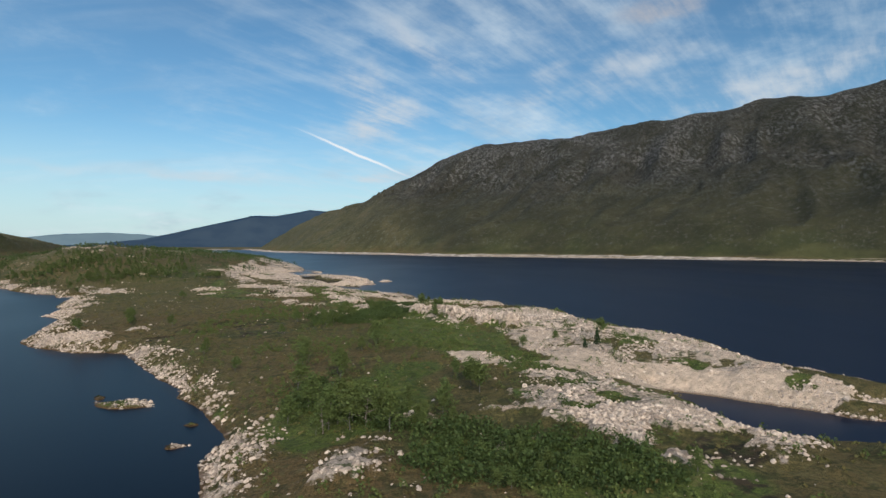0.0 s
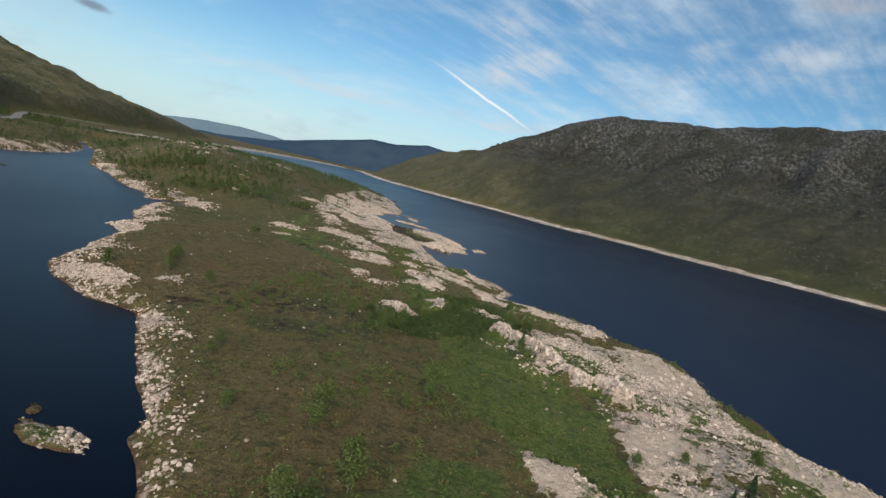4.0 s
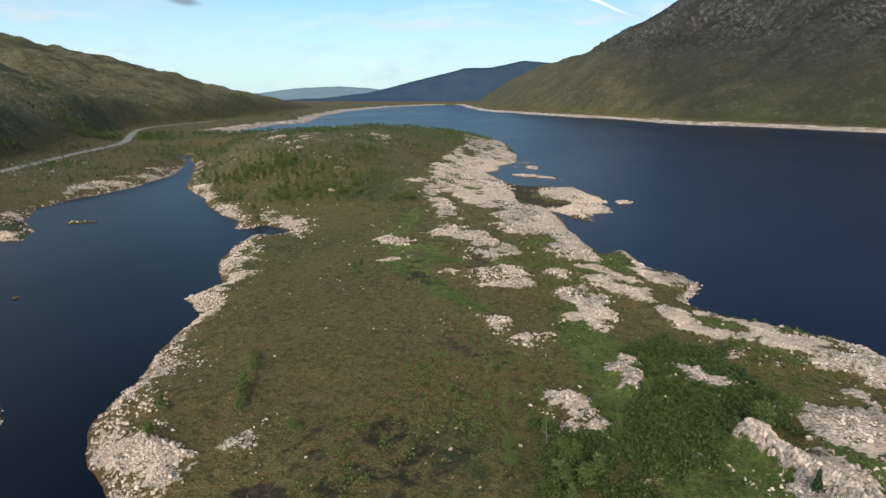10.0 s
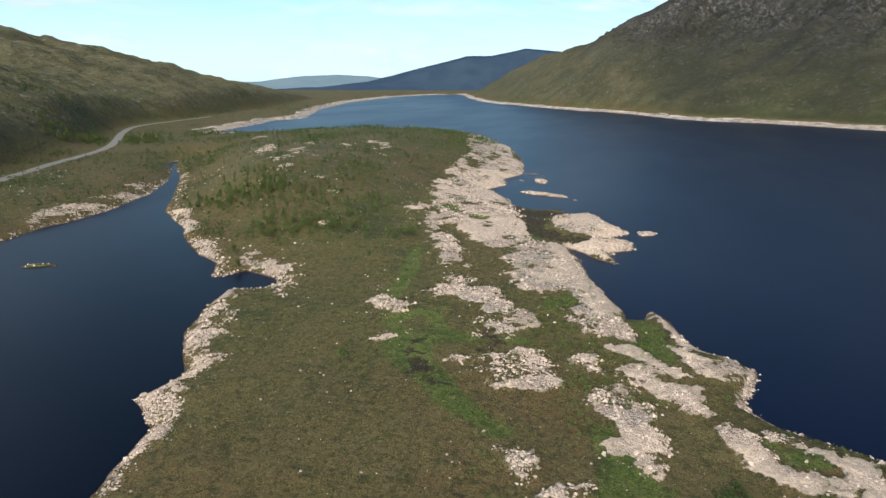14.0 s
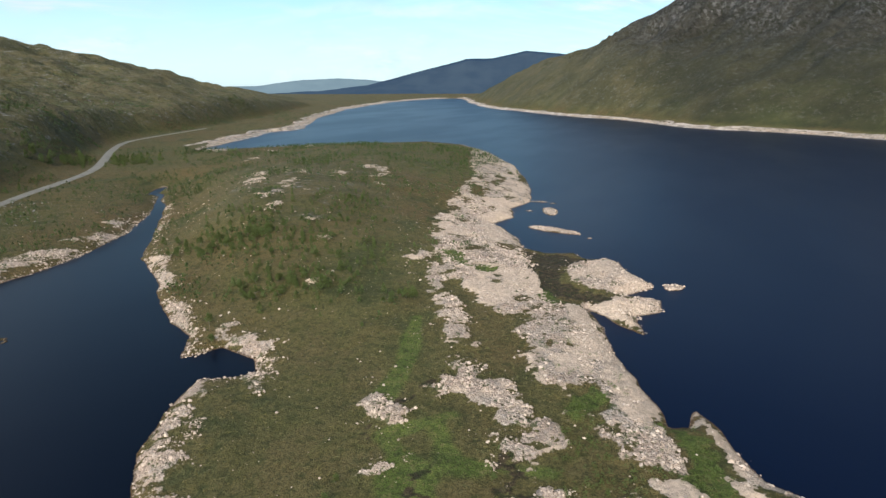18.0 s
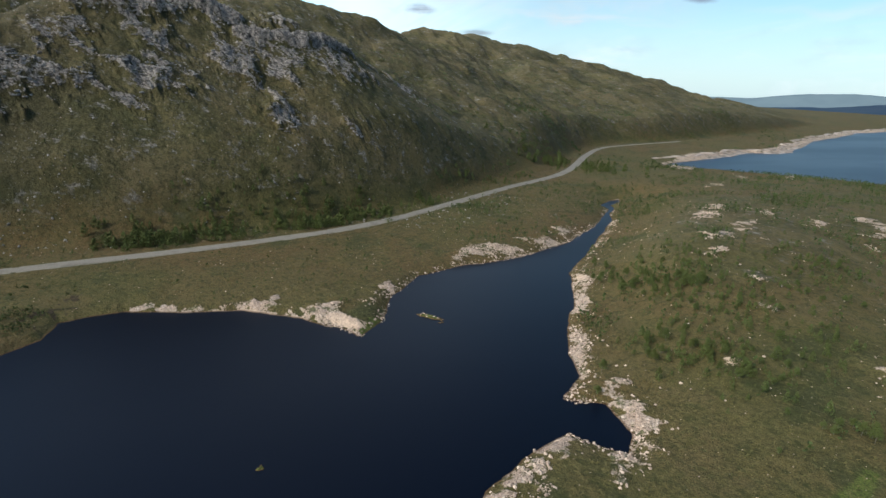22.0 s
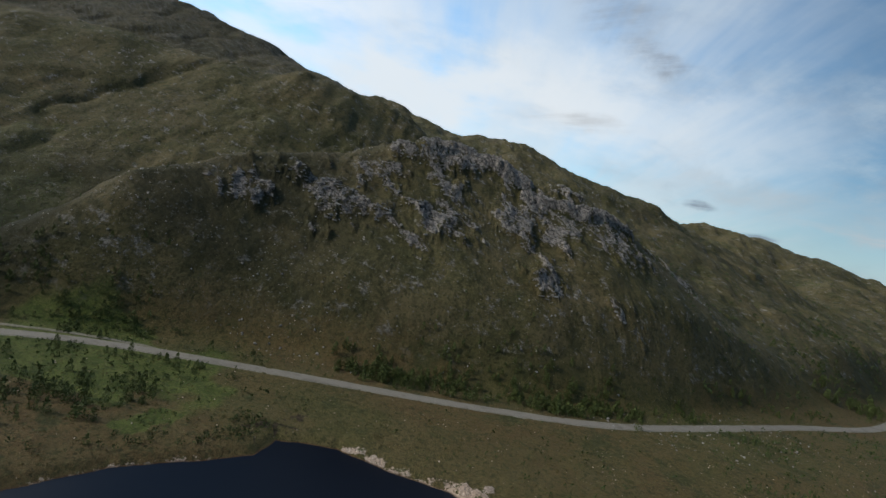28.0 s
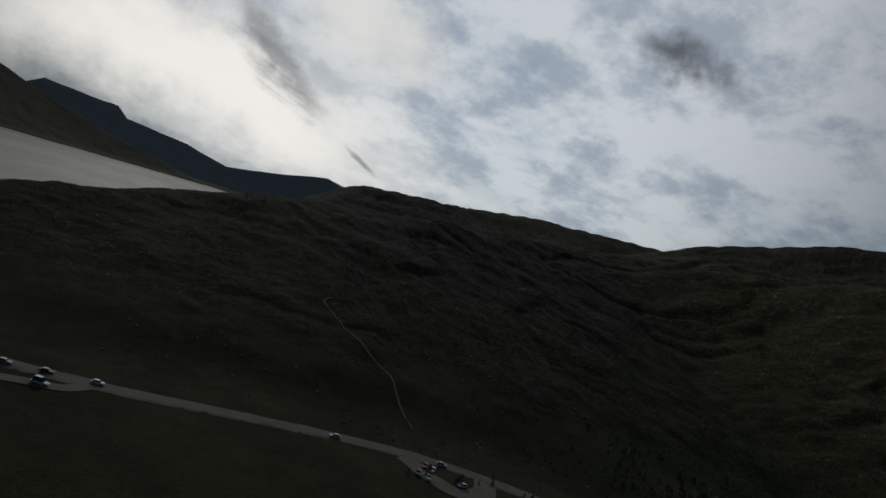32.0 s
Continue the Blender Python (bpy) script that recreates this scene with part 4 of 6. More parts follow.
CREST = [([(-523, 112), (-519, 150), (-516, 203)], 9.0), ([(-500, 205), (-505, 245), (-530, 290)], 7.0)]
REEDS = [([(-228, 213), (-236, 221)], 3.0), ([(-262, 84), (-250, 80)], 5.0), ([(-26, 72), (-30, 76)], 2.2), ([(-152, 250), (-146, 252)], 2.5)]
# a low wall of broken rock that faces the green hollow, and knolls of bare slab at its end
SCARP = [([(-7, 160), (-3, 154), (1, 148), (5, 142)], 1.9), ([(7, 139), (10, 136)], 1.9), ([(13, 136), (16, 132)], 2.0)]
# peat hags: black bare peat cut into the turf, and small pools
HAGS = [[(-57, 146), (-55, 149), (-52, 146), (-52, 142), (-55, 142)], [(-50, 143), (-49, 145), (-46, 143), (-49, 141)], [(-56, 137), (-53, 139), (-51, 138), (-48, 137), (-53, 135)],
        [(-57, 132), (-54, 135), (-52, 132), (-55, 130)], [(-43, 144), (-41, 146), (-40, 143)], [(-51, 138), (-49, 140), (-47, 136)], [(-67, 129), (-64, 131), (-61, 130), (-65, 128)],
        [(-64, 138), (-61, 140), (-60, 138)], [(-81, 214), (-80, 218), (-75, 211), (-78, 208)]]
# birch woods on the slopes of the side valley
VALLEY_WOODS = [[(-692, 563), (-784, 690), (-744, 701), (-713, 668), (-628, 554), (-628, 526)],
                [(-619, 467), (-622, 527), (-664, 613), (-652, 614), (-580, 507), (-577, 464)],
                [(-782, 751), (-857, 872), (-803, 848), (-786, 800)],
                [(-795, 867), (-820, 928), (-844, 1021), (-833, 1024), (-797, 932), (-782, 868)],
                [(-916, 1140), (-927, 1220), (-912, 1221), (-896, 1136)],
                [(-505, 411), (-529, 442), (-524, 449), (-502, 418)],
                [(-545, 624), (-574, 677), (-491, 592)]]
# dense low scrub
THICKETS = [[(-3, 60), (5, 64), (11, 60), (16, 59), (20, 56), (20, 50), (21, 47), (-1, 47), (-4, 52)], [(-19, 74), (-18, 82), (-11, 74), (-6, 73), (-3, 65), (-5, 60), (-11, 64), (-17, 70)],
            [(-26, 183), (-18, 194), (-10, 192), (-6, 178), (0, 172), (6, 168), (9, 165), (4, 162), (-2, 164), (-9, 164), (-13, 157), (-13, 146), (-23, 142), (-24, 157), (-21, 165), (-20, 176)],
            [(-34, 153), (-25, 155), (-23, 147), (-24, 142), (-31, 139)], [(10, 72), (14, 77), (20, 72), (14, 66)]]
# islets: x, y, half length, half width, turn, height
ISLETS = [(-47, 83, 4.2, 1.7, -10, 0.55), (-111, 122, 13.5, 3.4, 128, 1.6), (-235, 238, 4.5, 1.8, 50, 0.7), (-229, 241, 1.8, 1.0, 90, 0.5),
          (-169, 170, 1.2, 0.9, 30, 0.6), (-106, 482, 11.0, 4.4, -75, 0.9), (-95, 435, 14.0, 4.2, -14, 1.0), (-37, 362, 4.2, 2.6, 40, 0.9),
          (-76, 425, 2.2, 0.8, 0, 0.4), (-118, 478, 2.4, 0.8, 10, 0.4), (-116, 508, 10, 1.4, -12, 0.5),
          (-52, 86, 1.0, 0.8, 0, 0.5), (-33, 73, 0.9, 0.7, 0, 0.4), (-31, 66, 1.2, 0.7, 0, 0.4)]


def islets(x, y):
    h = np.full(np.shape(x), -9.0)
    for cx, cy, a, b, turn, top in ISLETS:
        ct, st = math.cos(radians(turn)), math.sin(radians(turn))
        u, v = ((x - cx) * ct + (y - cy) * st) / a, ((y - cy) * ct - (x - cx) * st) / b
        h = np.maximum(h, top * (1.25 - (u * u + v * v)))
    return h


def strokes(x, y, marks, ragged, soft=0.9):
    """How far x, y lies inside any of the marks: 1 inside, 0 outside, with ragged borders."""
    best = np.full(np.shape(x), -9.0)
    for pts, r in marks:
        d = to_line(x, y, pts)[0] if len(pts) > 1 else np.hypot(x - pts[0][0], y - pts[0][1])
        best = np.maximum(best, (r - d) / r + ragged)
    return step(best, 0.0, soft)


def beds(x, y, outlines, ragged, soft):
    """How far x, y lies inside any of the closed outlines: 1 inside, 0 outside. ragged: metres by which the border wanders."""
    best = np.zeros(np.shape(x))
    for pts in outlines:
        px, py = [p[0] for p in pts], [p[1] for p in pts]
        box = (x > min(px) - soft - 8) & (x < max(px) + soft + 8) & (y > min(py) - soft - 8) & (y < max(py) + soft + 8)
        if box.any():
            best[box] = np.maximum(best[box], step(ragged[box] - signed(x[box], y[box], pts), -soft, soft))
    return best


def shape(x, y):
    """Height and the ground's cover at plan points x, y."""
    near = np.exp(-np.maximum(np.hypot(x + 120, y - 250) - 350, 0) / 500)
    wx = x + 1.5 * near * fbm(x, y, 10, 4, 3) + 30 * (1 - near) * fbm(x, y, 170, 2, 4)
    wy = y + 1.5 * near * fbm(x, y, 10, 4, 9) + 30 * (1 - near) * fbm(x, y, 170, 2, 10)
    small, big = signed(wx, wy, LOCHAN), signed(wx, wy, LOCH)
    d = np.minimum(small, big)
    rough = fbm(x, y, 9, 4, 21)
    # low ground between the shores
    land = 0.25 + 1.4 * (1 - np.exp(-np.maximum(d, 0) / 5)) + 2.2 * (1 - np.exp(-np.maximum(d, 0) / 40))
    land = land + 1.5 * fbm(x, y, 60, 3, 33) * step(d, 2, 40) + 0.7 * rough * step(d, 0, 10)
    land = land + knoll(x, y) * step(d, 0, 45)
    # the bank at the head of the reservoir and along the far shore
    land = np.where(big < small, land + 0.02 * np.clip(big, 0, 400) * step(y, 650, 1000), land)
    slopes = []
    above_road = step(-signed(x, y, UPLAND), -4, 66)
    for pts, bend in ((CRAG, 0.22), (GREEN, 0.25), (SOUTH, 0.15), (MIDDLE, 0.2), (BEHIND, 0.2)):
        slopes.append(ridge(x, y, pts, bend) * above_road)
    slopes.append(ridge(x, y, EAST, 0.3))
    hill = lifted(*slopes)
    u_east = to_line(x, y, EAST)[0] / 900
    south = step(-y, 40, 120)
    bumps = fbm(x, y, 150, 5, 41) * np.clip(hill, 0, 160) * (0.12 - 0.05 * south) * (1 - 0.8 * step(u_east, 0.45, 0.1))
    bumps = bumps + fbm(x, y, 42, 4, 47) * np.clip(hill, 0, 60) * (0.14 - 0.05 * south) + np.abs(fbm(x, y, 19, 4, 49)) * np.clip(hill, 0, 30) * (0.13 - 0.05 * south)
    knobs = fbm(x, y, 95, 4, 43, 0.55) * np.clip(hill - 25, 0, 110) * step(y, 380, 700) * step(x, -500, -800)
    bumps = (bumps + 0.20 * knobs) * (1 - 0.5 * step(x, -640, -560) * step(y, -60, 0))
    # gullies running down the long mountain
    along, down = 0.86 * x - 0.51 * y, 0.51 * x + 0.86 * y
    gully = np.abs(fbm(along, 0.22 * down, 90, 4, 65)) * step(0.75 * x + y, 700, 1100)
    ravine = np.abs(fbm(along, 0.3 * down, 260, 3, 66)) * step(0.75 * x + y, 700, 1100)
    hill = hill - 0.24 * ravine * np.clip(hill, 0, 260) * step(u_east, 0.06, 0.32)
    hill = hill + bumps - gully * 0.30 * np.clip(hill, 0, 200) * step(u_east, 0.06, 0.30)
    hill = hill + 18 * fbm(x, y, 120, 5, 137) * step(hill, 130, 230) * step(0.75 * x + y, 900, 1300)
    burn = np.abs(fbm(x + 0.5 * y, y, 120, 4, 67)) * step(-y, 60, 140)
    hill = hill - np.clip(0.13 - burn, 0, 1) * np.clip(hill, 0, 90) * 0.5 * step(-y, 60, 140)
    split = fbm(x * 0.8 - y * 0.6, 0.5 * (x * 0.6 + y * 0.8), 13, 5, 55, 0.65)
    crag_amount = beds(x, y, CRAG_BEDS, 26 * split, 7.0) * (0.7 + 0.3 * step(split, -0.25, 0.15))
    east_face = step(hill, 120, 260) * step(x * 0.3 + y, 500, 900) * step(fbm(x, y, 120, 5, 61), -0.30, 0.22)
    high = step(hill, 45, 170) * step(fbm(x, y, 70, 5, 63), -0.06, 0.30) * 0.5
    crag = np.maximum(np.maximum(crag_amount, east_face), high)
    ledge = np.abs(fbm(x, y, 26, 4, 71)) * 11 + np.abs(fbm(x * 0.5 + y, y, 9, 3, 73)) * 4
    crest = strokes(x, y, CREST, 0.5 * fbm(x, y, 14, 4, 59), 0.35)
    crag = np.maximum(crag, 1.5 * crest)
    hill = hill + 5.0 * crest + crag_amount * 0.75 * ledge + east_face * 0.8 * ledge * step(u_east, 0.05, 0.2)
    hill = np.minimum(hill, 1.0 + 0.16 * np.clip(d, 0, 30) + 0.75 * np.maximum(d - 30, 0))
    h = lifted(land, hill - 3.0)
    h = np.where(hill < 0.5, land, h)
    # road bench
    dr, _ = to_line(x, y, ROAD_LINE)
    bench = step(dr, 5.0, 26.0)
    h = np.where(d > 8, ROAD_Z * (1 - bench) + h * bench, h)
    # rock, lush grass, peat
    ragged = 1.1 * fbm(x, y, 7, 4, 81) * near
    fray = 4.4 * fbm(x, y, 4.5, 5, 89, 0.68)
    far_ring = 6 * step(y, 560, 700) + 16 * step(y, 700, 1200)
    ring = (2.6 + far_ring) * (0.85 + (0.35 + 0.9 * near) * fbm(x, y, 45 + 120 * (1 - near), 3, 85))
    shore_r = step(ring * (1 + 1.4 * ragged) - big, -1.5, 3.0) * step(big, -14, -2) * step(y, 40, 70)
    shore_l = step((2.4 - 0.8 * step(-x, 215, 235)) * (0.5 + 0.45 * step(-x, 90, 120) + 2.6 * fbm(x, y, 26, 3, 87)) * (1 + 0.8 * ragged) - small, -0.8, 1.4) * step(small, -9, -2) * step(y, 36, 52)
    stony_beds = beds(x, y, STONE_BEDS, fray - 0.3, 1.6) * step(d, -8, -1)
    fringe = beds(x, y, STONE_BEDS, 1.5 * fray + 2.0, 4.0) * step(d, 0, 2)
    bare = 0.50 + 0.60 * step(fbm(x, y, 8, 5, 83, 0.6), -0.26, 0.06)
    slabs = beds(x, y, BARE_SLABS, 3.6 * fbm(x * 0.5 + y * 0.5, y - x, 6, 4, 91, 0.6), 1.4)
    slabs = slabs * (0.3 + 0.7 * step(fbm(x * 0.5 + y * 0.5, y - x, 4.0, 3, 92), -0.12, 0.10))
    stony = np.maximum(shore_l, 0.55 * step(3.0 - small, -7, 2) * step(small, -2, 0) * step(y, 36, 52))
    rock = np.maximum(np.maximum(0.8 * shore_r, 0.55 * shore_l), np.maximum(np.minimum(bare, 1.0) * stony_beds, 0.74 * slabs))
    greens = beds(x, y, GREEN_BEDS, 0.6 * fray, 0.8)
    rock = rock * (1 - greens)
    sand = beds(x, y, SAND_BEDS, 0.6 * fray + 0.7, 1.2)
    # bare silt along the reservoir's edge, drifts of sand and green blotches among the stones
    silt = step((5.5 - 2.0 * step(y, 170, 130)) * (1 + 2.4 * fbm(x, y, 22, 3, 131)) - big, -1.0, 2.5)
    drifts = step(fbm(x, y, 20, 5, 133, 0.6) - 0.14 * step(y, 170, 130), 0.08, 0.26) * step(big, 70, 50)
    rock = rock * (1 - 0.85 * near * step(fbm(x, y, 12, 5, 135, 0.64), 0.20, 0.30) * step(big, 5, 9))
    sand = np.maximum(sand, 0.9 * near * stony_beds * np.maximum(silt, drifts) * step(small, 8, 14) * (1 - greens))
    rock = np.maximum(rock, sand * step(d, -4, -0.5))
    hags = beds(x, y, HAGS, 2.2 * fbm(x, y, 2.4, 4, 123, 0.65), 0.5)
    scarp = strokes(x, y, SCARP, 0.8 * fbm(x, y, 4, 4, 125), 0.5)
    rock = np.maximum(rock, 0.9 * scarp)
    mud = beds(x, y, MUD_BEDS, 1.2 * fray, 1.5)
    peat = 0.7 * strokes(x, y, PEAT, (4.2 - 3.0 * step(y, 300, 330)) * fbm(x, y, 3.6, 5, 93, 0.7) - 0.75 * step(y, 300, 200) * step(y, 180, 150) - 0.2 * step(y, 300, 200), 0.4)
    peat = np.maximum(np.maximum(peat, mud), hags)
    rock = rock * (1 - peat * step(big, -3, 2))
    lush = np.maximum(strokes(x, y, LUSH, 0.9 * fbm(x, y, 18, 3, 95), 0.8), 0.8 * greens)
    lush = np.maximum(lush, 1.1 * beds(x, y, [LAWN], fray, 2.0))
    lush = np.maximum(lush, 1.2 * strokes(x, y, REEDS, 1.2 * fbm(x, y, 5, 3, 96), 0.5))
    rock = rock * (1 - strokes(x, y, REEDS, 0.0 * x, 0.5))
    lumps = np.abs(fbm(x, y, 6.0, 4, 97, 0.6)) * 0.8 * (1 - 0.7 * sand) + 0.35 * value_noise(x, y, 1.9, 99)
    h = h + near * rock * (0.15 + lumps) * step(d, 0.3, 4) + near * 0.25 * value_noise(x, y, 2.6, 101) * step(d, 1, 6)
    h = h + 0.6 * near * np.maximum(slabs, stony_beds) * step(d, 2, 8)
    h = h - 0.5 * mud * step(big, 0, 3) - 0.45 * hags + 2.4 * scarp * (0.8 + 0.5 * fbm(x, y, 3.0, 3, 127))
    # mountain heather, its mask also painting in the cloud shade that lies there
    heather = np.maximum(step(0.75 * x + y, 700, 1100) * (0.45 + 0.55 * step(x + 0.3 * y, 200, 700)), 0.5 * step(hill, 150, 320) * step(x + 0.2 * y, -600, -1000)) * step(hill, 1, 14)
    # south hills: cloud shade put into the ground colour through the same mask
    heather = np.maximum(heather, 0.9 * step(-y, -30, 60) * step(x, -620, -380))
    # darker ground on the lower crag hillside
    heather = np.maximum(heather, 0.5 * step(-x, 330, 380) * step(-x, 620, 520) * step(y, 210, 60))
    # flats by the road: cloud shade painted here too
    heather = np.maximum(heather, 0.75 * step(-y, -60, 20) * step(x, -330, -250))
    # lake beds
    bed = np.maximum(-7.0, 0.25 * d) + 0.5 * rough * step(-d, 0.5, 4)
    h = np.where(d > 0, np.minimum(np.maximum(h, 0.06), 0.34 * d + 900 * step(d, 2, 12)), bed)
    isle = islets(x + 1.2 * rough + 1.4 * fbm(x, y, 4, 3, 129), y - 1.2 * rough + 1.4 * fbm(x, y, 4, 3, 130))
    rock = np.where((isle > 0) & (d < 0), np.where(x < -30, np.where(x + y > 270, 0.75, 0.38), 0.8), rock)
    lush = np.where((isle > 0.35) & (d < 0) & (y < 300), 0.5, lush)
    h = np.where(d < 0, np.maximum(h, isle), h)
    stony = np.maximum(np.where((isle > 0) & (d < 0), 0.9, rock), np.maximum(stony, 0.42 * fringe))
    return h, rock, crag, lush, peat, d, heather, sand, stony


def axis(lo, hi, grow, *bands):
    """Grid lines: bands of (start, gap) up to the last start, growing gaps beyond."""
    inner = []
    for (p, gap), (q, _) in zip(bands, bands[1:]):
        inner += list(np.arange(p, q, gap))
    def reach(start, end, sign, g):
        out, p = [], start
        while (end - p) * sign > 0:
            g *= grow
            p += g * sign
            out.append(p)
        return out
    return np.array(reach(inner[0], lo, -1, bands[0][1])[::-1] + inner + reach(inner[-1], hi, 1, bands[-2][1]))


GX = axis(-4700, 3400, 1.018, (-1150, 6.0), (-700, 4.0), (-570, 2.0), (-170, 1.5), (-95, 1.05), (76, 0))
GY = axis(-4500, 4700, 1.018, (-620, 5.0), (-250, 3.0), (-110, 2.0), (34, 1.05), (240, 1.4), (320, 1.9), (490, 3.0), (760, 0))


def grid_mesh(name, xs, ys, h):
    nx, ny = len(xs), len(ys)
    X, Y = np.meshgrid(xs, ys)
    co = np.stack([X, Y, h], -1).reshape(-1, 3).astype(np.float32)
    i = (np.arange(ny - 1)[:, None] * nx + np.arange(nx - 1)[None]).ravel()
    quad = np.stack([i, i + 1, i + nx + 1, i + nx], -1).astype(np.int32)
    me = bpy.data.meshes.new(name)
    me.vertices.add(len(co))
    me.vertices.foreach_set("co", co.ravel())
    me.loops.add(quad.size)
    me.loops.foreach_set("vertex_index", quad.ravel())
    me.polygons.add(len(quad))
    me.polygons.foreach_set("loop_start", np.arange(0, quad.size, 4, dtype=np.int32))
    me.polygons.foreach_set("loop_total", np.full(len(quad), 4, np.int32))
    me.polygons.foreach_set("use_smooth", np.ones(len(quad), bool))
    me.update()
    return me


PX, PY = np.meshgrid(GX, GY)
HEIGHT, ROCK, CRAGGY, LUSHY, PEATY, SHORE, HEATHER_SHADE, SANDY, STONY = shape(PX, PY)


def ground_at(x, y):
    """Height of the built sheet at a plan point."""
    i = int(np.clip(np.searchsorted(GX, x) - 1, 0, len(GX) - 2))
    j = int(np.clip(np.searchsorted(GY, y) - 1, 0, len(GY) - 2))
    u, v = (x - GX[i]) / (GX[i + 1] - GX[i]), (y - GY[j]) / (GY[j + 1] - GY[j])
    a = HEIGHT[j, i] * (1 - u) + HEIGHT[j, i + 1] * u
    b = HEIGHT[j + 1, i] * (1 - u) + HEIGHT[j + 1, i + 1] * u
    return float(a * (1 - v) + b * v)


def cover_at(x, y):
    """Rock, lush, peat and distance from the shore at a plan point."""
    i = int(np.clip(np.searchsorted(GX, x), 0, len(GX) - 1))
    j = int(np.clip(np.searchsorted(GY, y), 0, len(GY) - 1))
    return ROCK[j, i], LUSHY[j, i], PEATY[j, i], SHORE[j, i]


ground = new("ground", grid_mesh("ground", GX, GY, HEIGHT))
tagged(ground, "boggy brown-green moorland with pale stony loch shores and dark hills", "ground", kind="structure")
zone = ground.data.color_attributes.new("zone", "FLOAT_COLOR", "POINT")
zone.data.foreach_set("color", np.stack([ROCK, CRAGGY, LUSHY, PEATY], -1).astype(np.float32).ravel())
# dark heather and painted cloud shade share this mask
kinds = ground.data.attributes.new("heather", "FLOAT", "POINT")
kinds.data.foreach_set("value", HEATHER_SHADE.astype(np.float32).ravel())
drift = ground.data.attributes.new("sand", "FLOAT", "POINT")
drift.data.foreach_set("value", SANDY.astype(np.float32).ravel())
ground.data.materials.append(GROUND)


def water_sheet(name, pts, water, label):
    bm = bmesh.new()
    face = bm.faces.new([bm.verts.new((*p, 0.0)) for p in pts])
    if face.normal.z < 0:
        face.normal_flip()
    bmesh.ops.triangulate(bm, faces=[face])
    me = bpy.data.meshes.new(name)
    bm.normal_update()
    for f in bm.faces:
        if f.normal.z < 0:
            f.normal_flip()
    bm.to_mesh(me)
    bm.free()
    me.materials.append(water)
    return tagged(new(name, me), label, "water", kind="structure")


SPINE = [(20, -20), (-8, 70), (-40, 140), (-75, 190), (-105, 270), (-150, 330), (-240, 420), (-330, 460), (-420, 520)]
water_sheet("water_lochan", SPINE + [(-420, 300), (-320, 60), (-200, -30), (-60, -40)], PEATY_WATER, "dark peaty water of the small loch, lightly rippled")
water_sheet("water_reservoir", SPINE + [(-760, 700), (-1500, 2700), (-1300, 3200), (-700, 3200), (900, 1100), (1500, 0), (1300, -1600), (600, -2900), (-200, -2900), (60, -900)], BLUE_WATER, "deep blue water of the long reservoir, lightly rippled")


def backdrop(name, pts, label, depth, tone, haze_glow):
    """Far hills that close the view down the valley; their distance haze is painted as emission."""
    line = [Vector((a[0] * (1 - f) + b[0] * f, a[1] * (1 - f) + b[1] * f, a[2] * (1 - f) + b[2] * f)) for a, b in zip(pts, pts[1:]) for f in np.arange(0, 1, 0.05)]
    rows = 14
    verts, faces = [], []
    for i, p in enumerate(line):
        back = Vector((p.x, p.y, 0)).normalized()
        for k in range(rows):
            s = k / (rows - 1)
            wave = 14 * noise.noise(Vector((p.x * 0.006, p.y * 0.006, s * 3))) + 6 * noise.noise(Vector((p.x * 0.02, p.y * 0.02, s * 6)))
            z = (p.z + 0.25 * wave) * (1 - s) ** 1.25 + wave * s * (1 - s) * 2 - 12 * s
            q = Vector((p.x, p.y, 0)) - back * depth * s
            verts.append((q.x, q.y, z))
        verts.append((p.x + back.x * 60, p.y + back.y * 60, -20))
    n = rows + 1
    for i in range(len(line) - 1):
        for k in range(rows - 1):
            faces.append((i * n + k, i * n + k + 1, (i + 1) * n + k + 1, (i + 1) * n + k))
        faces.append((i * n + rows, i * n, (i + 1) * n, (i + 1) * n + rows))
    me = bpy.data.meshes.new(name)
    me.from_pydata(verts, [], faces)
    me.polygons.foreach_set("use_smooth", [True] * len(me.polygons))
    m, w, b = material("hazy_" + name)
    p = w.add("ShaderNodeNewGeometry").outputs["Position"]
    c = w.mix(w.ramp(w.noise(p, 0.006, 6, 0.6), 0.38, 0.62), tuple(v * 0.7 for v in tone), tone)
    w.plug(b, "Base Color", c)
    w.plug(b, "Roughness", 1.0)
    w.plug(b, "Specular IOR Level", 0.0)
    # a faint blue emission stands in for miles of hazy air
    w.plug(b, "Emission Color", (*haze_glow, 1))
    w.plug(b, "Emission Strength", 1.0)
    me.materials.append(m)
    return tagged(new(name, me), label, "hills", kind="structure")


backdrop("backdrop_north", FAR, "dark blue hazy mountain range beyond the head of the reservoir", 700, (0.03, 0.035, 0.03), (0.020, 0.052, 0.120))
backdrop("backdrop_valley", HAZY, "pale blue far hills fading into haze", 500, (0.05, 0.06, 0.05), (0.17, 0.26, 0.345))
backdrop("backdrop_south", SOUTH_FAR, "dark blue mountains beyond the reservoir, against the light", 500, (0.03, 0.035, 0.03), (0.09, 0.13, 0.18))


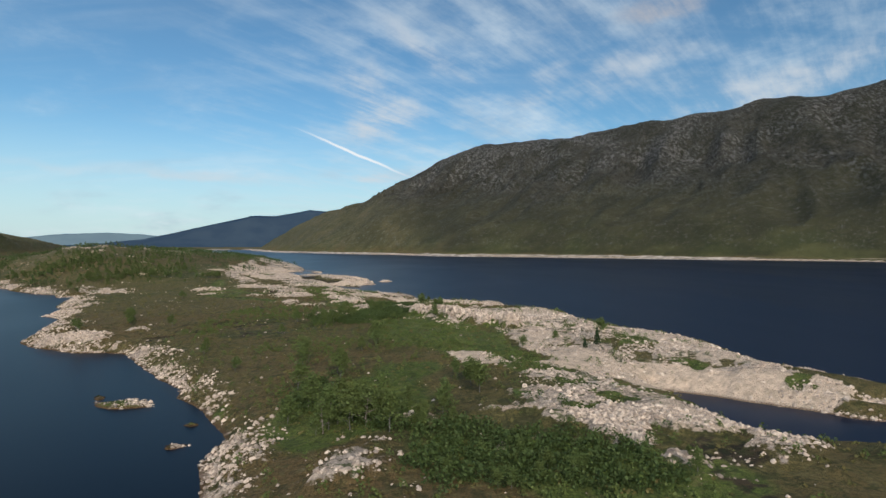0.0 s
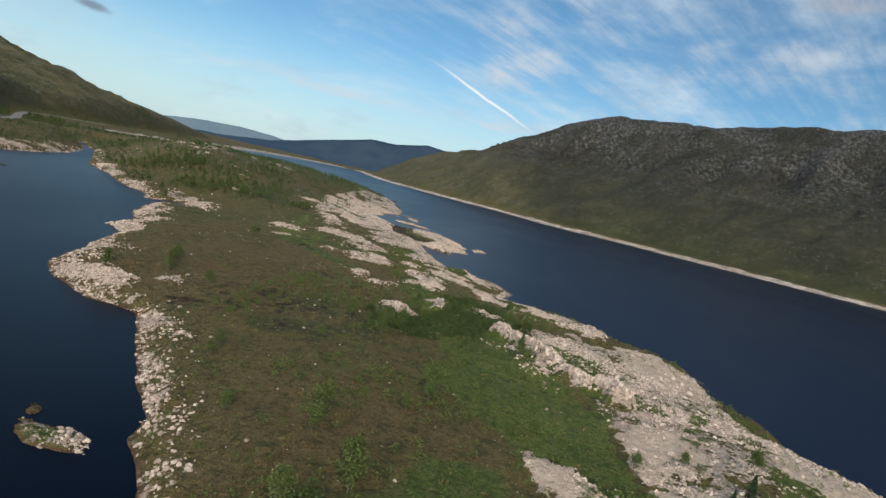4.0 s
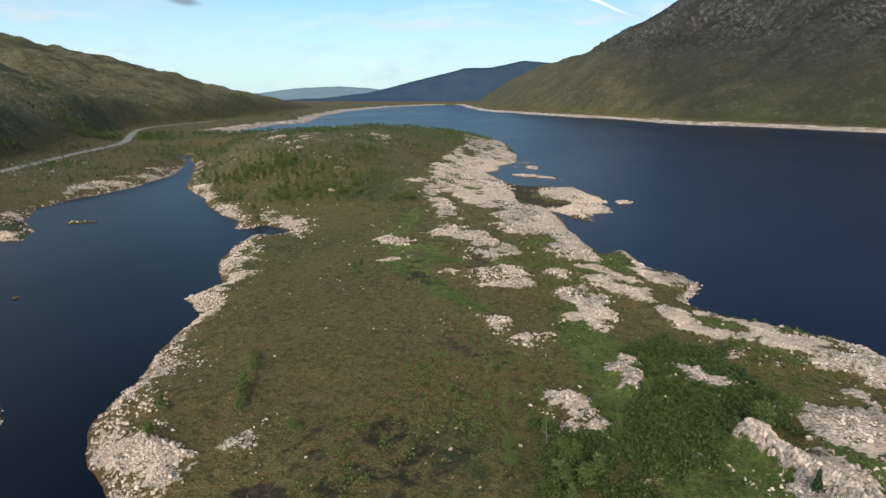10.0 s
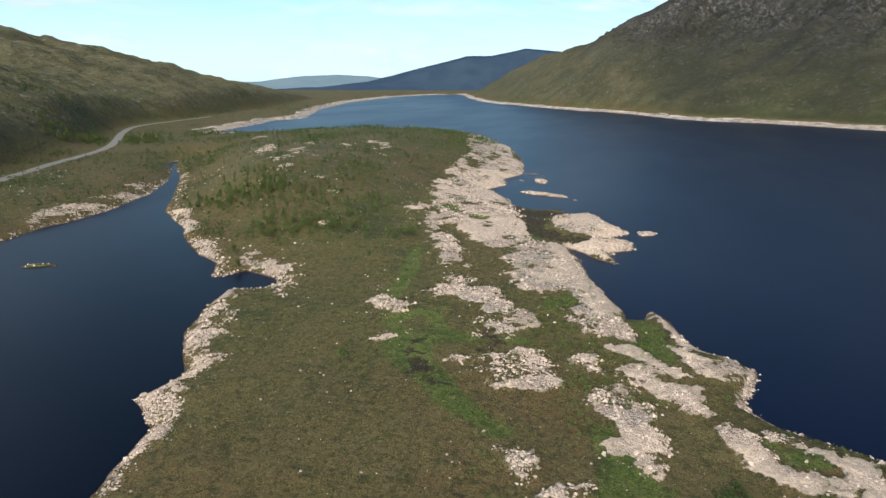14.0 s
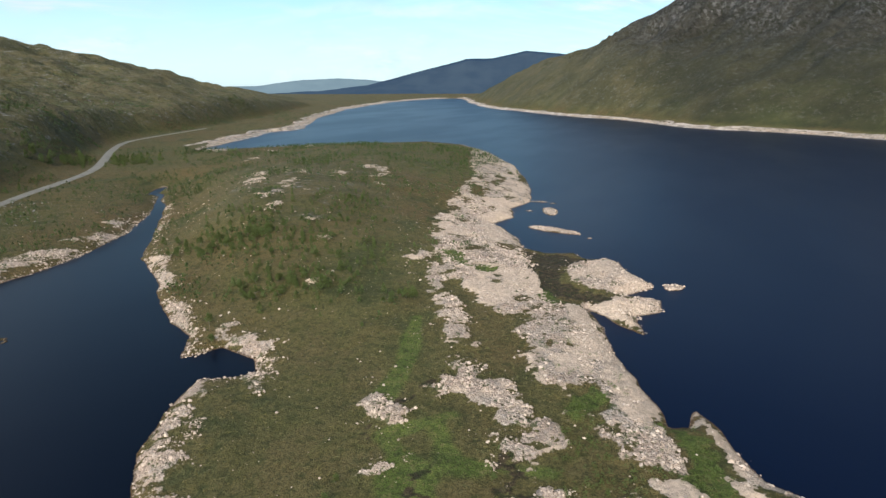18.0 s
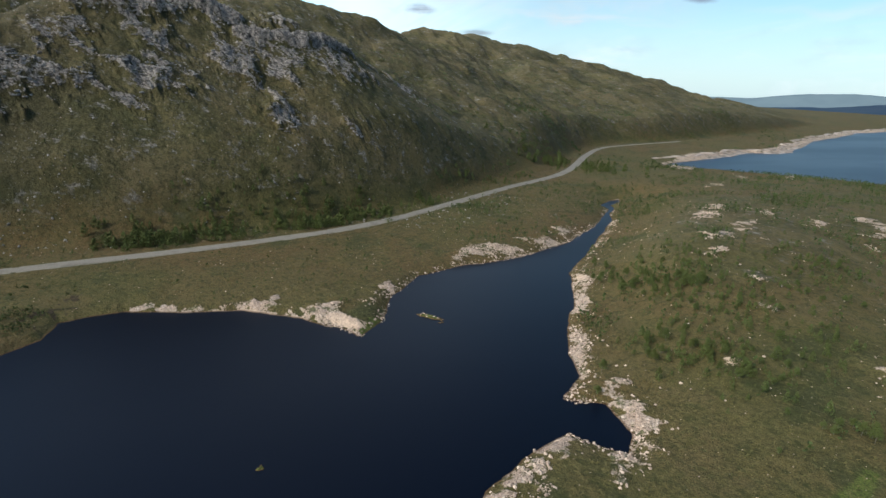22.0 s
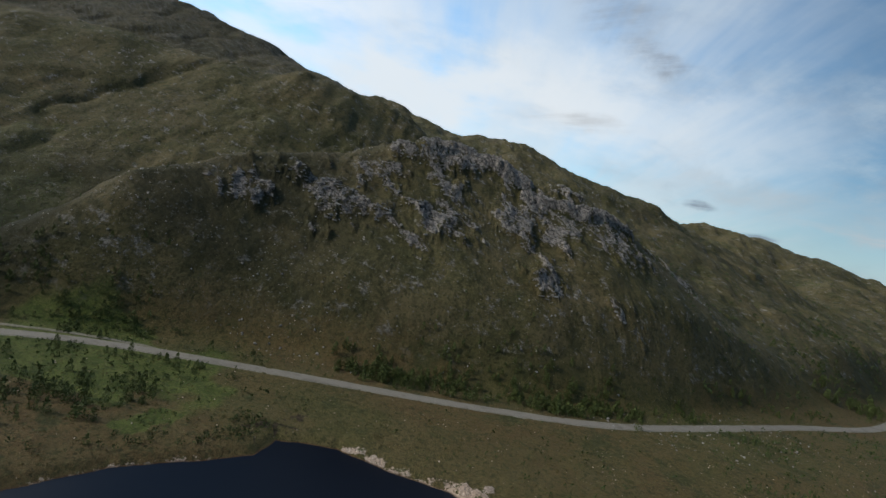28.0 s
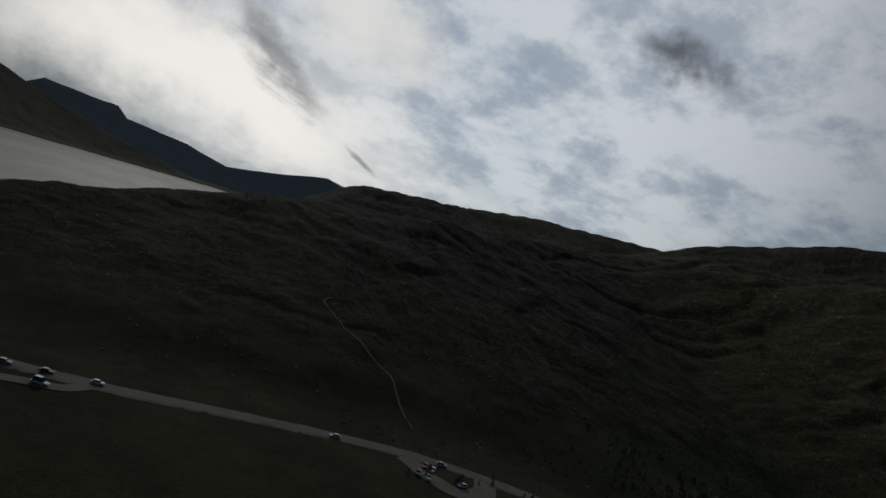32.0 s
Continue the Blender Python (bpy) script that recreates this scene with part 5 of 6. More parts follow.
# ---------------------------------------------------------------- far shores
def far_shore(name, pts, inland, label):
    """The drawn-down bank of bare stones along a far shore."""
    line = smooth_line(pts, 9.0)
    verts, faces = [], []
    for i, p in enumerate(line):
        a, b = line[max(i - 1, 0)], line[min(i + 1, len(line) - 1)]
        t = (b - a).normalized()
        n = Vector((-t.y, t.x)) * inland
        px, py = np.array([p.x]), np.array([p.y])
        q = Vector((p.x - 30 * float(fbm(px, py, 170, 2, 4)[0]), p.y - 30 * float(fbm(px, py, 170, 2, 10)[0])))
        wob = noise.noise(Vector((p.x * 0.02, p.y * 0.02, 1)))
        wide = 17 + 16 * wob + 9 * noise.noise(Vector((p.x * 0.07, p.y * 0.07, 3)))
        for k, (off, z) in enumerate(((-9, -1.6), (-1, 0.1), (5, 1.5), (0.55 * wide + 4, 2.8), (wide, 4.6 + 1.5 * wob), (wide + 6, 1.5))):
            r = 5.0 * noise.noise(Vector((p.x * 0.05, p.y * 0.05, 0.4 * k)))
            verts.append((q.x + n.x * (off + r), q.y + n.y * (off + r), z + 0.25 * r * (k > 1)))
    for i in range(len(line) - 1):
        for k in range(5):
            f = (i * 6 + k, i * 6 + k + 1, (i + 1) * 6 + k + 1, (i + 1) * 6 + k)
            faces.append(f if inland < 0 else f[::-1])
    me = bpy.data.meshes.new(name)
    me.from_pydata(verts, [], faces)
    me.materials.append(SHINGLE)
    return tagged(new(name, me), label, "shore", kind="structure")


far_shore("shore_east", LOCH[-27:-12], 1, "pale band of bare stones along the reservoir's far shore")
far_shore("shore_west", LOCH[-34:-24], 1, "pale stony bank at the side valley's mouth")

# ---------------------------------------------------------------- helpers for things
def part(name, bm, mat, parent=None, label=""):
    """A bmesh as one mesh object, under a thing or a part."""
    me = bpy.data.meshes.new(name)
    bm.normal_update()
    bm.to_mesh(me)
    bm.free()
    me.materials.append(mat)
    ob = new(name, me)
    if parent is not None:
        ob.parent = parent
    return tagged(ob, label) if label else ob


def plain(name, colour, rough=0.6, metal=0.0, spread=0.15, scale=6.0):
    m, w, b = material(name)
    p = w.add("ShaderNodeTexCoord").outputs["Object"]
    n = w.noise(p, scale, 4)
    dark = tuple(c * (1 - spread) for c in colour)
    light = tuple(min(1, c * (1 + spread)) for c in colour)
    w.plug(b, "Base Color", w.mix(w.ramp(n, 0.35, 0.65), dark, light))
    w.plug(b, "Roughness", rough)
    w.plug(b, "Metallic", metal)
    return m


def leaf_material(name, a, b_, c):
    m, w, b = material(name)
    isle = w.add("ShaderNodeNewGeometry").outputs["Random Per Island"]
    rnd = w.add("ShaderNodeObjectInfo").outputs["Random"]
    col = w.mix(isle, a, b_)
    col = w.mix(w.math("MULTIPLY", rnd, 0.6), col, c)
    w.plug(b, "Base Color", col)
    w.plug(b, "Roughness", 0.7)
    w.plug(b, "Specular IOR Level", 0.2)
    return m


def stone_material(name, low, high):
    m, w, b = material(name)
    p = w.add("ShaderNodeTexCoord").outputs["Object"]
    pos = w.add("ShaderNodeNewGeometry").outputs["Position"]
    isle = w.add("ShaderNodeNewGeometry").outputs["Random Per Island"]
    c = w.mix(isle, low, high)
    c = w.mix(w.math("MULTIPLY", w.ramp(w.noise(pos, 1.3, 5, 0.65), 0.45, 0.7), 0.5), c, (0.09, 0.085, 0.08))
    c = w.mix(w.math("MULTIPLY", w.ramp(w.noise(pos, 0.5, 3), 0.5, 0.7), 0.4), c, (0.28, 0.20, 0.15))
    w.plug(b, "Base Color", c)
    w.plug(b, "Roughness", 0.9)
    bump(w, b, w.noise(pos, 4.0, 6, 0.65), 0.6, 0.12)
    return m


BIRCH_LEAF = leaf_material("birch_leaves", (0.045, 0.066, 0.016), (0.085, 0.108, 0.030), (0.066, 0.076, 0.018))
PINE_LEAF = leaf_material("pine_needles", (0.014, 0.028, 0.010), (0.026, 0.045, 0.014), (0.020, 0.036, 0.014))
SHRUB_LEAF = leaf_material("bog_myrtle_leaves", (0.045, 0.070, 0.015), (0.090, 0.115, 0.026), (0.070, 0.078, 0.020))
SCRUB_LEAF = leaf_material("scrub_leaves", (0.024, 0.042, 0.010), (0.056, 0.080, 0.019), (0.040, 0.052, 0.013))
HEATH_LEAF = leaf_material("heather_and_grass", (0.078, 0.068, 0.020), (0.125, 0.098, 0.032), (0.072, 0.078, 0.020))
BARK = plain("birch_bark", (0.10, 0.09, 0.08), 0.9, spread=0.4, scale=3.0)
GREY_BARK = plain("dead_bark", (0.16, 0.125, 0.11), 0.9, spread=0.3, scale=3.0)
STONE = stone_material("weathered_granite", (0.22, 0.16, 0.118), (0.58, 0.445, 0.335))
CRAG_STONE = stone_material("crag_rock", (0.13, 0.12, 0.108), (0.34, 0.31, 0.275))


def copies(name, verts, faces, at, size, turn, mat, label, category, lean=0.0, group=""):
    """Many alike small pieces joined into one object."""
    verts, faces = np.asarray(verts, float), np.asarray(faces, int)
    n = len(at)
    size = np.asarray(size, float).reshape(n, -1)
    if size.shape[1] == 1:
        size = np.repeat(size, 3, 1)
    v = verts[None] * size[:, None]
    c, s = np.cos(turn)[:, None], np.sin(turn)[:, None]
    v = np.stack([v[..., 0] * c - v[..., 1] * s, v[..., 0] * s + v[..., 1] * c, v[..., 2]], -1) + np.asarray(at)[:, None]
    f = faces[None] + (np.arange(n) * len(verts))[:, None, None]
    me = bpy.data.meshes.new(name)
    me.from_pydata(v.reshape(-1, 3).tolist(), [], f.reshape(-1, faces.shape[1]).tolist())
    me.materials.append(mat)
    return tagged(new(name, me), label, category, kind="stuff")


def rock_shape(seed, detail=1, flat=0.65):
    bm = bmesh.new()
    bmesh.ops.create_icosphere(bm, subdivisions=detail, radius=1.0)
    r = random.Random(seed)
    cuts = [(Vector((r.gauss(0, 1), r.gauss(0, 1), r.gauss(0, 0.7))).normalized(), r.uniform(0.45, 0.8)) for _ in range(9)]
    sx, sy = r.uniform(0.8, 1.2), r.uniform(0.65, 1.0)
    for v in bm.verts:
        for n, d in cuts:
            over = v.co.dot(n) - d
            if over > 0:
                v.co -= n * over
        v.co *= 1 + 0.10 * noise.noise(v.co * 2.3 + Vector((seed, 0, 0)))
        v.co = Vector((v.co.x * sx, v.co.y * sy, v.co.z * flat))
    return bm


# ---------------------------------------------------------------- roads and tracks
def strip(name, pts, half, lift, mat, label, gap=3.0, ragged=0.0, across=4):
    line = smooth_line(pts, gap)
    verts, faces = [], []
    for i, p in enumerate(line):
        a, b = line[max(i - 1, 0)], line[min(i + 1, len(line) - 1)]
        t = (b - a).normalized()
        n = Vector((-t.y, t.x))
        mean = sum(ground_at(p.x + n.x * half * k, p.y + n.y * half * k) for k in (-1, -0.5, 0, 0.5, 1)) / 5
        top = max(ground_at(p.x + n.x * half * k, p.y + n.y * half * k) for k in (-1, -0.5, 0, 0.5, 1))
        z = 0.4 * mean + 0.6 * top + lift
        w = half * (1 + ragged * noise.noise(Vector((p.x * 0.1, p.y * 0.1, 0))))
        for k in range(across + 1):
            u = 2 * k / across - 1
            verts.append((p.x + n.x * w * u, p.y + n.y * w * u, z + 0.06 * (1 - u * u)))
        verts.append((p.x + n.x * w * 1.05, p.y + n.y * w * 1.05, z - 0.9))
        verts.append((p.x - n.x * w * 1.05, p.y - n.y * w * 1.05, z - 0.9))
    m = across + 3
    for i in range(len(line) - 1):
        for k in range(across):
            faces.append((i * m + k, (i + 1) * m + k, (i + 1) * m + k + 1, i * m + k + 1))
        faces.append((i * m + across, (i + 1) * m + across, (i + 1) * m + across + 1, i * m + across + 1))
        faces.append((i * m + across + 2, (i + 1) * m + across + 2, (i + 1) * m, i * m))
    me = bpy.data.meshes.new(name)
    me.from_pydata(verts, [], [f[::-1] for f in faces])
    me.materials.append(mat)
    return tagged(new(name, me), label, "road", kind="structure")


def gravel(name, a, b_, scale):
    m, w, b = material(name)
    p = w.add("ShaderNodeNewGeometry").outputs["Position"]
    c = w.mix(w.ramp(w.noise(p, scale, 5, 0.6), 0.35, 0.65), a, b_)
    c = w.mix(w.math("MULTIPLY", w.ramp(w.noise(p, 0.15, 3), 0.5, 0.7), 0.5), c, tuple(v * 0.6 for v in a))
    w.plug(b, "Base Color", c)
    w.plug(b, "Roughness", 0.9)
    bump(w, b, w.noise(p, 9.0, 3), 0.4, 0.05)
    return m


ASPHALT = gravel("worn_asphalt", (0.16, 0.137, 0.104), (0.21, 0.182, 0.142), 2.0)
VERGE = gravel("gravel_verge", (0.13, 0.12, 0.08), (0.24, 0.21, 0.16), 1.2)
TRACK = gravel("trodden_stones", (0.11, 0.098, 0.06), (0.20, 0.175, 0.125), 1.0)
BY_ROAD = ROAD[:24]
strip("road_verge", BY_ROAD, 4.0, 0.04, VERGE, "narrow gravel verge along the main road", 4.0, 0.15)
strip("road", BY_ROAD, 3.0, 0.14, ASPHALT, "two-lane grey asphalt road round the small loch", 4.0)
strip("layby", [(-70, -55), (-66, -50), (-56, -48), (-40, -46), (-20, -47)], 2.6, 0.10, ASPHALT, "asphalt lay-by beside the main road", 2.0)
strip("car_park", [(-181, -63), (-185, -56), (-189, -49), (-197, -43), (-208, -46), (-213, -57)], 4.4, 0.10, ASPHALT, "small gravelled car park off the main road", 1.5, 0.1)
strip("old_track", [(-312, 62), (-318, 50), (-316, 30), (-309, 5), (-292, -26), (-265, -48)], 1.4, 0.10, TRACK, "grassy old track above the main road", 2.0, 0.3)
strip("hill_path", [(-190, -96), (-185, -114), (-181, -132), (-173, -145), (-165, -158), (-154, -178), (-144, -195), (-145, -202), (-151, -207), (-165, -214)], 0.55, 0.12, TRACK, "pale stalkers' path winding up the hillside", 2.0, 0.3)


# ---------------------------------------------------------------- trees
TREE_SPOTS = [(-20, 79, 0.9), (-17, 73, 0.95), (0, 71, 0.8), (-31, 148, 0.6), (-24, 99, 0.95), (-16, 87, 0.85), (-79, 145, 0.7), (-89, 139, 0.6), (-46, 112, 0.55), (-28, 137, 0.7), (-13, 113, 0.9),
              (-6, 161, 0.8), (-2, 143, 0.8), (32, 116, 0.75), (4, 82, 0.8), (5, 78, 0.7), (2, 86, 0.6), (-34, 94, 0.5), (-35, 125, 0.5),
              (-15, 106, 0.6), (-66, 140, 0.7), (-83, 153, 0.7), (-27, 142, 0.8), (-37, 145, 0.6), (-7, 190, 0.6), (-5, 192, 0.5),
              (-2, 169, 0.7), (-21, 167, 0.6), (-29, 147, 0.6)]
TREE_SPOTS += [(-23, 94, 0.8), (-15, 84, 0.9), (-13, 111, 0.7), (-84, 132, 0.6), (-77, 142, 0.55), (-45, 108, 0.5), (5, 78, 0.9), (4, 84, 0.8), (-86, 157, 0.6), (-80, 147, 0.8), (-7, 190, 0.6), (-1, 168, 0.8),
               (-36, 142, 0.6), (-30, 147, 0.7), (-97, 216, 0.5), (-29, 141, 0.7), (-26, 144, 0.7), (-69, 226, 0.45), (-95, 209, 0.8), (-166, 260, 0.7), (-125, 278, 0.5), (-175, 269, 0.8), (-124, 296, 0.6), (-259, 333, 0.9)]
TREE_SPOTS += [(-50, 158, 0.4), (15, 108, 0.6), (22, 112, 0.5)]
# groves: centre, spread, number, size
GROVES = [(-190, 392, 9, 10, 10, 0.55), (-200, 320, 9, 6, 10, 0.6), (-185, 345, 8, 8, 10, 0.55), (-158, 330, 7, 9, 8, 0.5), (-11, 67, 3.6, 3.0, 26, 0.75), (-3, 64, 3.5, 2.6, 12, 0.6), (10, 50, 6, 2.5, 16, 0.4), (-27, 160, 6, 9, 14, 0.5), (-20, 180, 4, 8, 12, 0.4), (-220, 324, 10, 5, 26, 0.7), (-205, 334, 7, 6, 20, 0.75), (-168, 301, 8, 5, 22, 0.7),
          ]
GROVES += [(-150, 308, 7, 7, 12, 0.6), (-122, 302, 2.5, 3, 7, 0.7), (-174, 366, 7, 8, 12, 0.6), (-213, 352, 5, 5, 9, 0.6), (-172, 286, 5, 3, 8, 0.6), (-234, 322, 3, 4, 5, 0.8),
]
ROADSIDE = [(-205, 345, 14, 10, 18, 0.6), (-175, 325, 10, 10, 14, 0.6), (-190, 375, 12, 14, 14, 0.5), (-160, 350, 8, 10, 10, 0.45), (-530, 540, 14, 14, 30, 1.4), (-560, 500, 12, 20, 26, 1.3), (-348, 136, 3, 5, 12, 1.1), (-352, 158, 3, 10, 24, 1.0), (-358, 180, 3, 4, 7, 0.9), (-364, 228, 3, 9, 22, 1.1), (-377, 260, 3.5, 8, 22, 1.15), (-365, 212, 7, 10, 12, 0.6)]
ROADSIDE += [(-470, 400, 5, 8, 8, 0.8), (-258, 58, 8, 7, 14, 0.9), (-270, 74, 3, 3, 5, 0.7), (-304, 66, 2, 6, 6, 0.7), (-330, 20, 3, 14, 12, 0.8), (-326, -30, 8, 14, 14, 0.8), (-318, -90, 16, 18, 20, 0.8), (-214, -50, 8, 3, 6, 0.9)]

ROADSIDE += [(-237, 335, 4.5, 4.5, 7, 0.62), (-220, 337, 4.5, 4.5, 7, 0.62), (-206, 328, 4.5, 4.5, 7, 0.62), (-214, 346, 4.5, 4.5, 7, 0.62), (-174, 288, 4.5, 4.5, 7, 0.62), (-174, 302, 4.5, 4.5, 7, 0.62), (-161, 299, 4.5, 4.5, 7, 0.62), (-154, 297, 4.5, 4.5, 7, 0.62), (-153, 310, 4.5, 4.5, 7, 0.62), (-155, 334, 4.5, 4.5, 7, 0.62), (-200, 400, 4.5, 4.5, 7, 0.62), (-188, 406, 4.5, 4.5, 7, 0.62), (-179, 333, 4.5, 4.5, 7, 0.62)]
ROADSIDE += [(-356, 142, 3.5, 6, 7, 0.85), (-360, 170, 3.5, 6, 7, 0.85), (-350, 135, 3.5, 6, 7, 0.85), (-371, 205, 3.5, 6, 7, 0.85), (-374, 230, 3.5, 6, 7, 0.85), (-380, 251, 3.5, 6, 7, 0.85), (-380, 275, 3.5, 6, 7, 0.85), (-406, 313, 3.5, 6, 7, 0.85), (-455, 368, 3.5, 6, 7, 0.85), (-373, 174, 3.5, 6, 7, 0.85), (-387, 217, 3.5, 6, 7, 0.85), (-396, 267, 3.5, 6, 7, 0.85)]
ROADSIDE += [(-307, -82, 6, 6, 6, 0.8), (-314, -51, 6, 6, 6, 0.8), (-330, -42, 6, 6, 6, 0.8), (-330, -20, 6, 6, 6, 0.8), (-335, 11, 6, 6, 6, 0.8), (-342, 24, 6, 6, 6, 0.8), (-263, -21, 6, 6, 6, 0.8), (-261, 15, 6, 6, 6, 0.8), (-276, 3, 6, 6, 6, 0.8), (-263, 47, 6, 6, 6, 0.8), (-301, 45, 6, 6, 6, 0.8), (-282, -32, 6, 6, 6, 0.8)]


def tube(bm, pts, radii, sides=6):
    rings = []
    for i, (p, r) in enumerate(zip(pts, radii)):
        t = (pts[min(i + 1, len(pts) - 1)] - pts[max(i - 1, 0)]).normalized()
        a = t.cross(Vector((0.3, 1, 0.1))).normalized()
        b = t.cross(a)
        rings.append([bm.verts.new(p + (a * math.cos(2 * math.pi * k / sides) + b * math.sin(2 * math.pi * k / sides)) * r) for k in range(sides)])
    for lo, hi in zip(rings, rings[1:]):
        for k in range(sides):
            bm.faces.new((lo[k], lo[(k + 1) % sides], hi[(k + 1) % sides], hi[k]))
    bm.faces.new(rings[-1])


def leaf_clump(bm, r, p, size):
    """A ragged spray of small leaves."""
    n = Vector((r.gauss(0, 1), r.gauss(0, 1), r.gauss(0.5, 0.7))).normalized()
    a = n.cross(Vector((0.2, 0.3, 1))).normalized()
    b = n.cross(a)
    k = r.choice((4, 5))
    vs = [bm.verts.new(p + (a * math.cos(6.283 * i / k) + b * math.sin(6.283 * i / k)) * size * r.uniform(0.5, 1.1) + n * size * r.uniform(-0.25, 0.25)) for i in range(k)]
    bm.faces.new(vs)


def birch(seed, height, leaf, label, bare=0.0):
    """Trunk with limbs, and a crown of leaf sprays with gaps."""
    r = random.Random(seed)
    root = tagged(new("birch_tree"), label, "tree", "scattered birch trees")
    bm = bmesh.new()
    lean = Vector((r.uniform(-0.12, 0.12), r.uniform(-0.12, 0.12), 0))
    stem = [Vector((lean.x * z * z * height + 0.05 * r.gauss(0, 1), lean.y * z * z * height + 0.05 * r.gauss(0, 1), z * height - 0.2)) for z in (0, 0.15, 0.35, 0.55, 0.75, 0.95)]
    tube(bm, stem, [0.018 * height, 0.014 * height, 0.011 * height, 0.008 * height, 0.005 * height, 0.002 * height])
    tips = []
    for k in range(11):
        z = r.uniform(0.2, 0.85)
        base = stem[0].lerp(stem[-1], z)
        a = r.uniform(0, 6.283)
        reach = height * 0.34 * (1.05 - z * 0.75) * r.uniform(0.7, 1.2)
        tip = base + Vector((math.cos(a) * reach, math.sin(a) * reach, reach * r.uniform(0.35, 0.9)))
        tube(bm, [base, base.lerp(tip, 0.5) + Vector((0, 0, 0.05 * reach)), tip], [0.008 * height, 0.005 * height, 0.002 * height], 4)
        tips.append((base, tip))
    part("trunk", bm, GREY_BARK if bare else BARK, root)
    bm = bmesh.new()
    for base, tip in tips + [(stem[3], stem[5])] * 3:
        for k in range(int(80 * (1 - bare)) + 1):
            p = base.lerp(tip, r.uniform(0.25, 1.1)) + Vector((r.gauss(0, 1), r.gauss(0, 1), r.gauss(0, 0.8))) * height * 0.065
            leaf_clump(bm, r, p, height * r.uniform(0.018, 0.042))
    part("crown", bm, leaf, root)
    return root


def pine(seed, height, label):
    r = random.Random(seed)
    root = tagged(new("pine_tree"), label, "tree", "small conifers")
    bm = bmesh.new()
    tube(bm, [Vector((0, 0, -0.2)), Vector((0.03, 0, height * 0.5)), Vector((0, 0.03, height))], [0.03 * height, 0.02 * height, 0.004 * height])
    part("trunk", bm, BARK, root)
    bm = bmesh.new()
    for k in range(420):
        z = r.uniform(0.10, 1.0)
        a, reach = r.uniform(0, 6.283), height * 0.24 * (1.08 - z) * r.uniform(0.2, 1.1)
        leaf_clump(bm, r, Vector((math.cos(a) * reach, math.sin(a) * reach, z * height - 0.25 * reach)), height * r.uniform(0.035, 0.07))
    part("crown", bm, PINE_LEAF, root)
    return root


def plant(model, x, y, size, turn, sink=0.15):
    m = pose(x, y, ground_at(x, y) - sink, 0, 0, turn)
    ob = copy_thing(model, m)
    ob.scale = (size, size, size * random.uniform(0.85, 1.15))
    return ob


def clear(model):
    for o in (*model.children_recursive, model):
        bpy.data.objects.remove(o)


birches = [birch(3 + k, 5.0, BIRCH_LEAF, lab) for k, lab in enumerate((
    "young birch tree with a loose green crown on the moor", "bushy green birch on boggy grass", "slender birch with a thin crown",
    "low spreading birch with dark green leaves"))]
bare_birch = birch(21, 4.6, BIRCH_LEAF, "half-dead grey birch with few leaves", 0.85)
pines = [pine(31 + k, 5.0, "small dark pine with a pointed crown") for k in range(2)]

# single trees on the peninsula
for x, y, size in TREE_SPOTS:
    plant(random.choice(birches), x, y, size, random.uniform(0, 360))
for x, y, size in ((-118, 128, 0.5), (-116, 126, 0.62), (-114, 123, 0.5), (-112, 120, 0.55), (-110, 116, 0.45), (-119, 130, 0.4), (29, 108, 0.62), (-6, 180, 0.5), (-2, 149, 0.55), (26, 105, 0.4)):
    plant(random.choice(pines), x, y, size, random.uniform(0, 360))
for x, y in ((-12, 66), (-10.5, 64.5), (-8.5, 63), (-13, 62), (-30, 142), (-33, 150)):
    plant(bare_birch, x, y, random.uniform(0.7, 1.0), random.uniform(0, 360))
# groves: centre, spread, number, size
for cx, cy, sx, sy, count, size in GROVES:
    for k in range(count):
        x, y = random.gauss(cx, sx), random.gauss(cy, sy)
        rock, lush, peat, shore = cover_at(x, y)
        if rock > 0.5 or shore < 3 or min(math.hypot(x - p[0], y - p[1]) for p in ROAD_LINE) < 7:
            continue
        plant(random.choice(birches), x, y, size * random.uniform(0.6, 1.25), random.uniform(0, 360))
for model in (*birches, bare_birch, *pines):
    clear(model)


def sprays(seed, count, height, width):
    """A low bush as loose quads, for the joined undergrowth."""
    r = random.Random(seed)
    verts, faces = [], []
    for k in range(count):
        a, q, z = r.uniform(0, 6.283), width * math.sqrt(r.random()), r.uniform(0.05, 1.0)
        p = Vector((math.cos(a) * q * (1.1 - 0.6 * z), math.sin(a) * q * (1.1 - 0.6 * z), z * height))
        n = Vector((r.gauss(0, 1), r.gauss(0, 1), r.gauss(0.4, 0.6))).normalized()
        u = n.cross(Vector((0.1, 0.2, 1))).normalized()
        v = n.cross(u)
        s = 0.83 * width / math.sqrt(count) * r.uniform(0.7, 1.4)
        i = len(verts)
        verts += [tuple(p + u * s), tuple(p + v * s), tuple(p - u * s), tuple(p - v * s)]
        faces.append((i, i + 1, i + 2, i + 3))
    return verts, faces


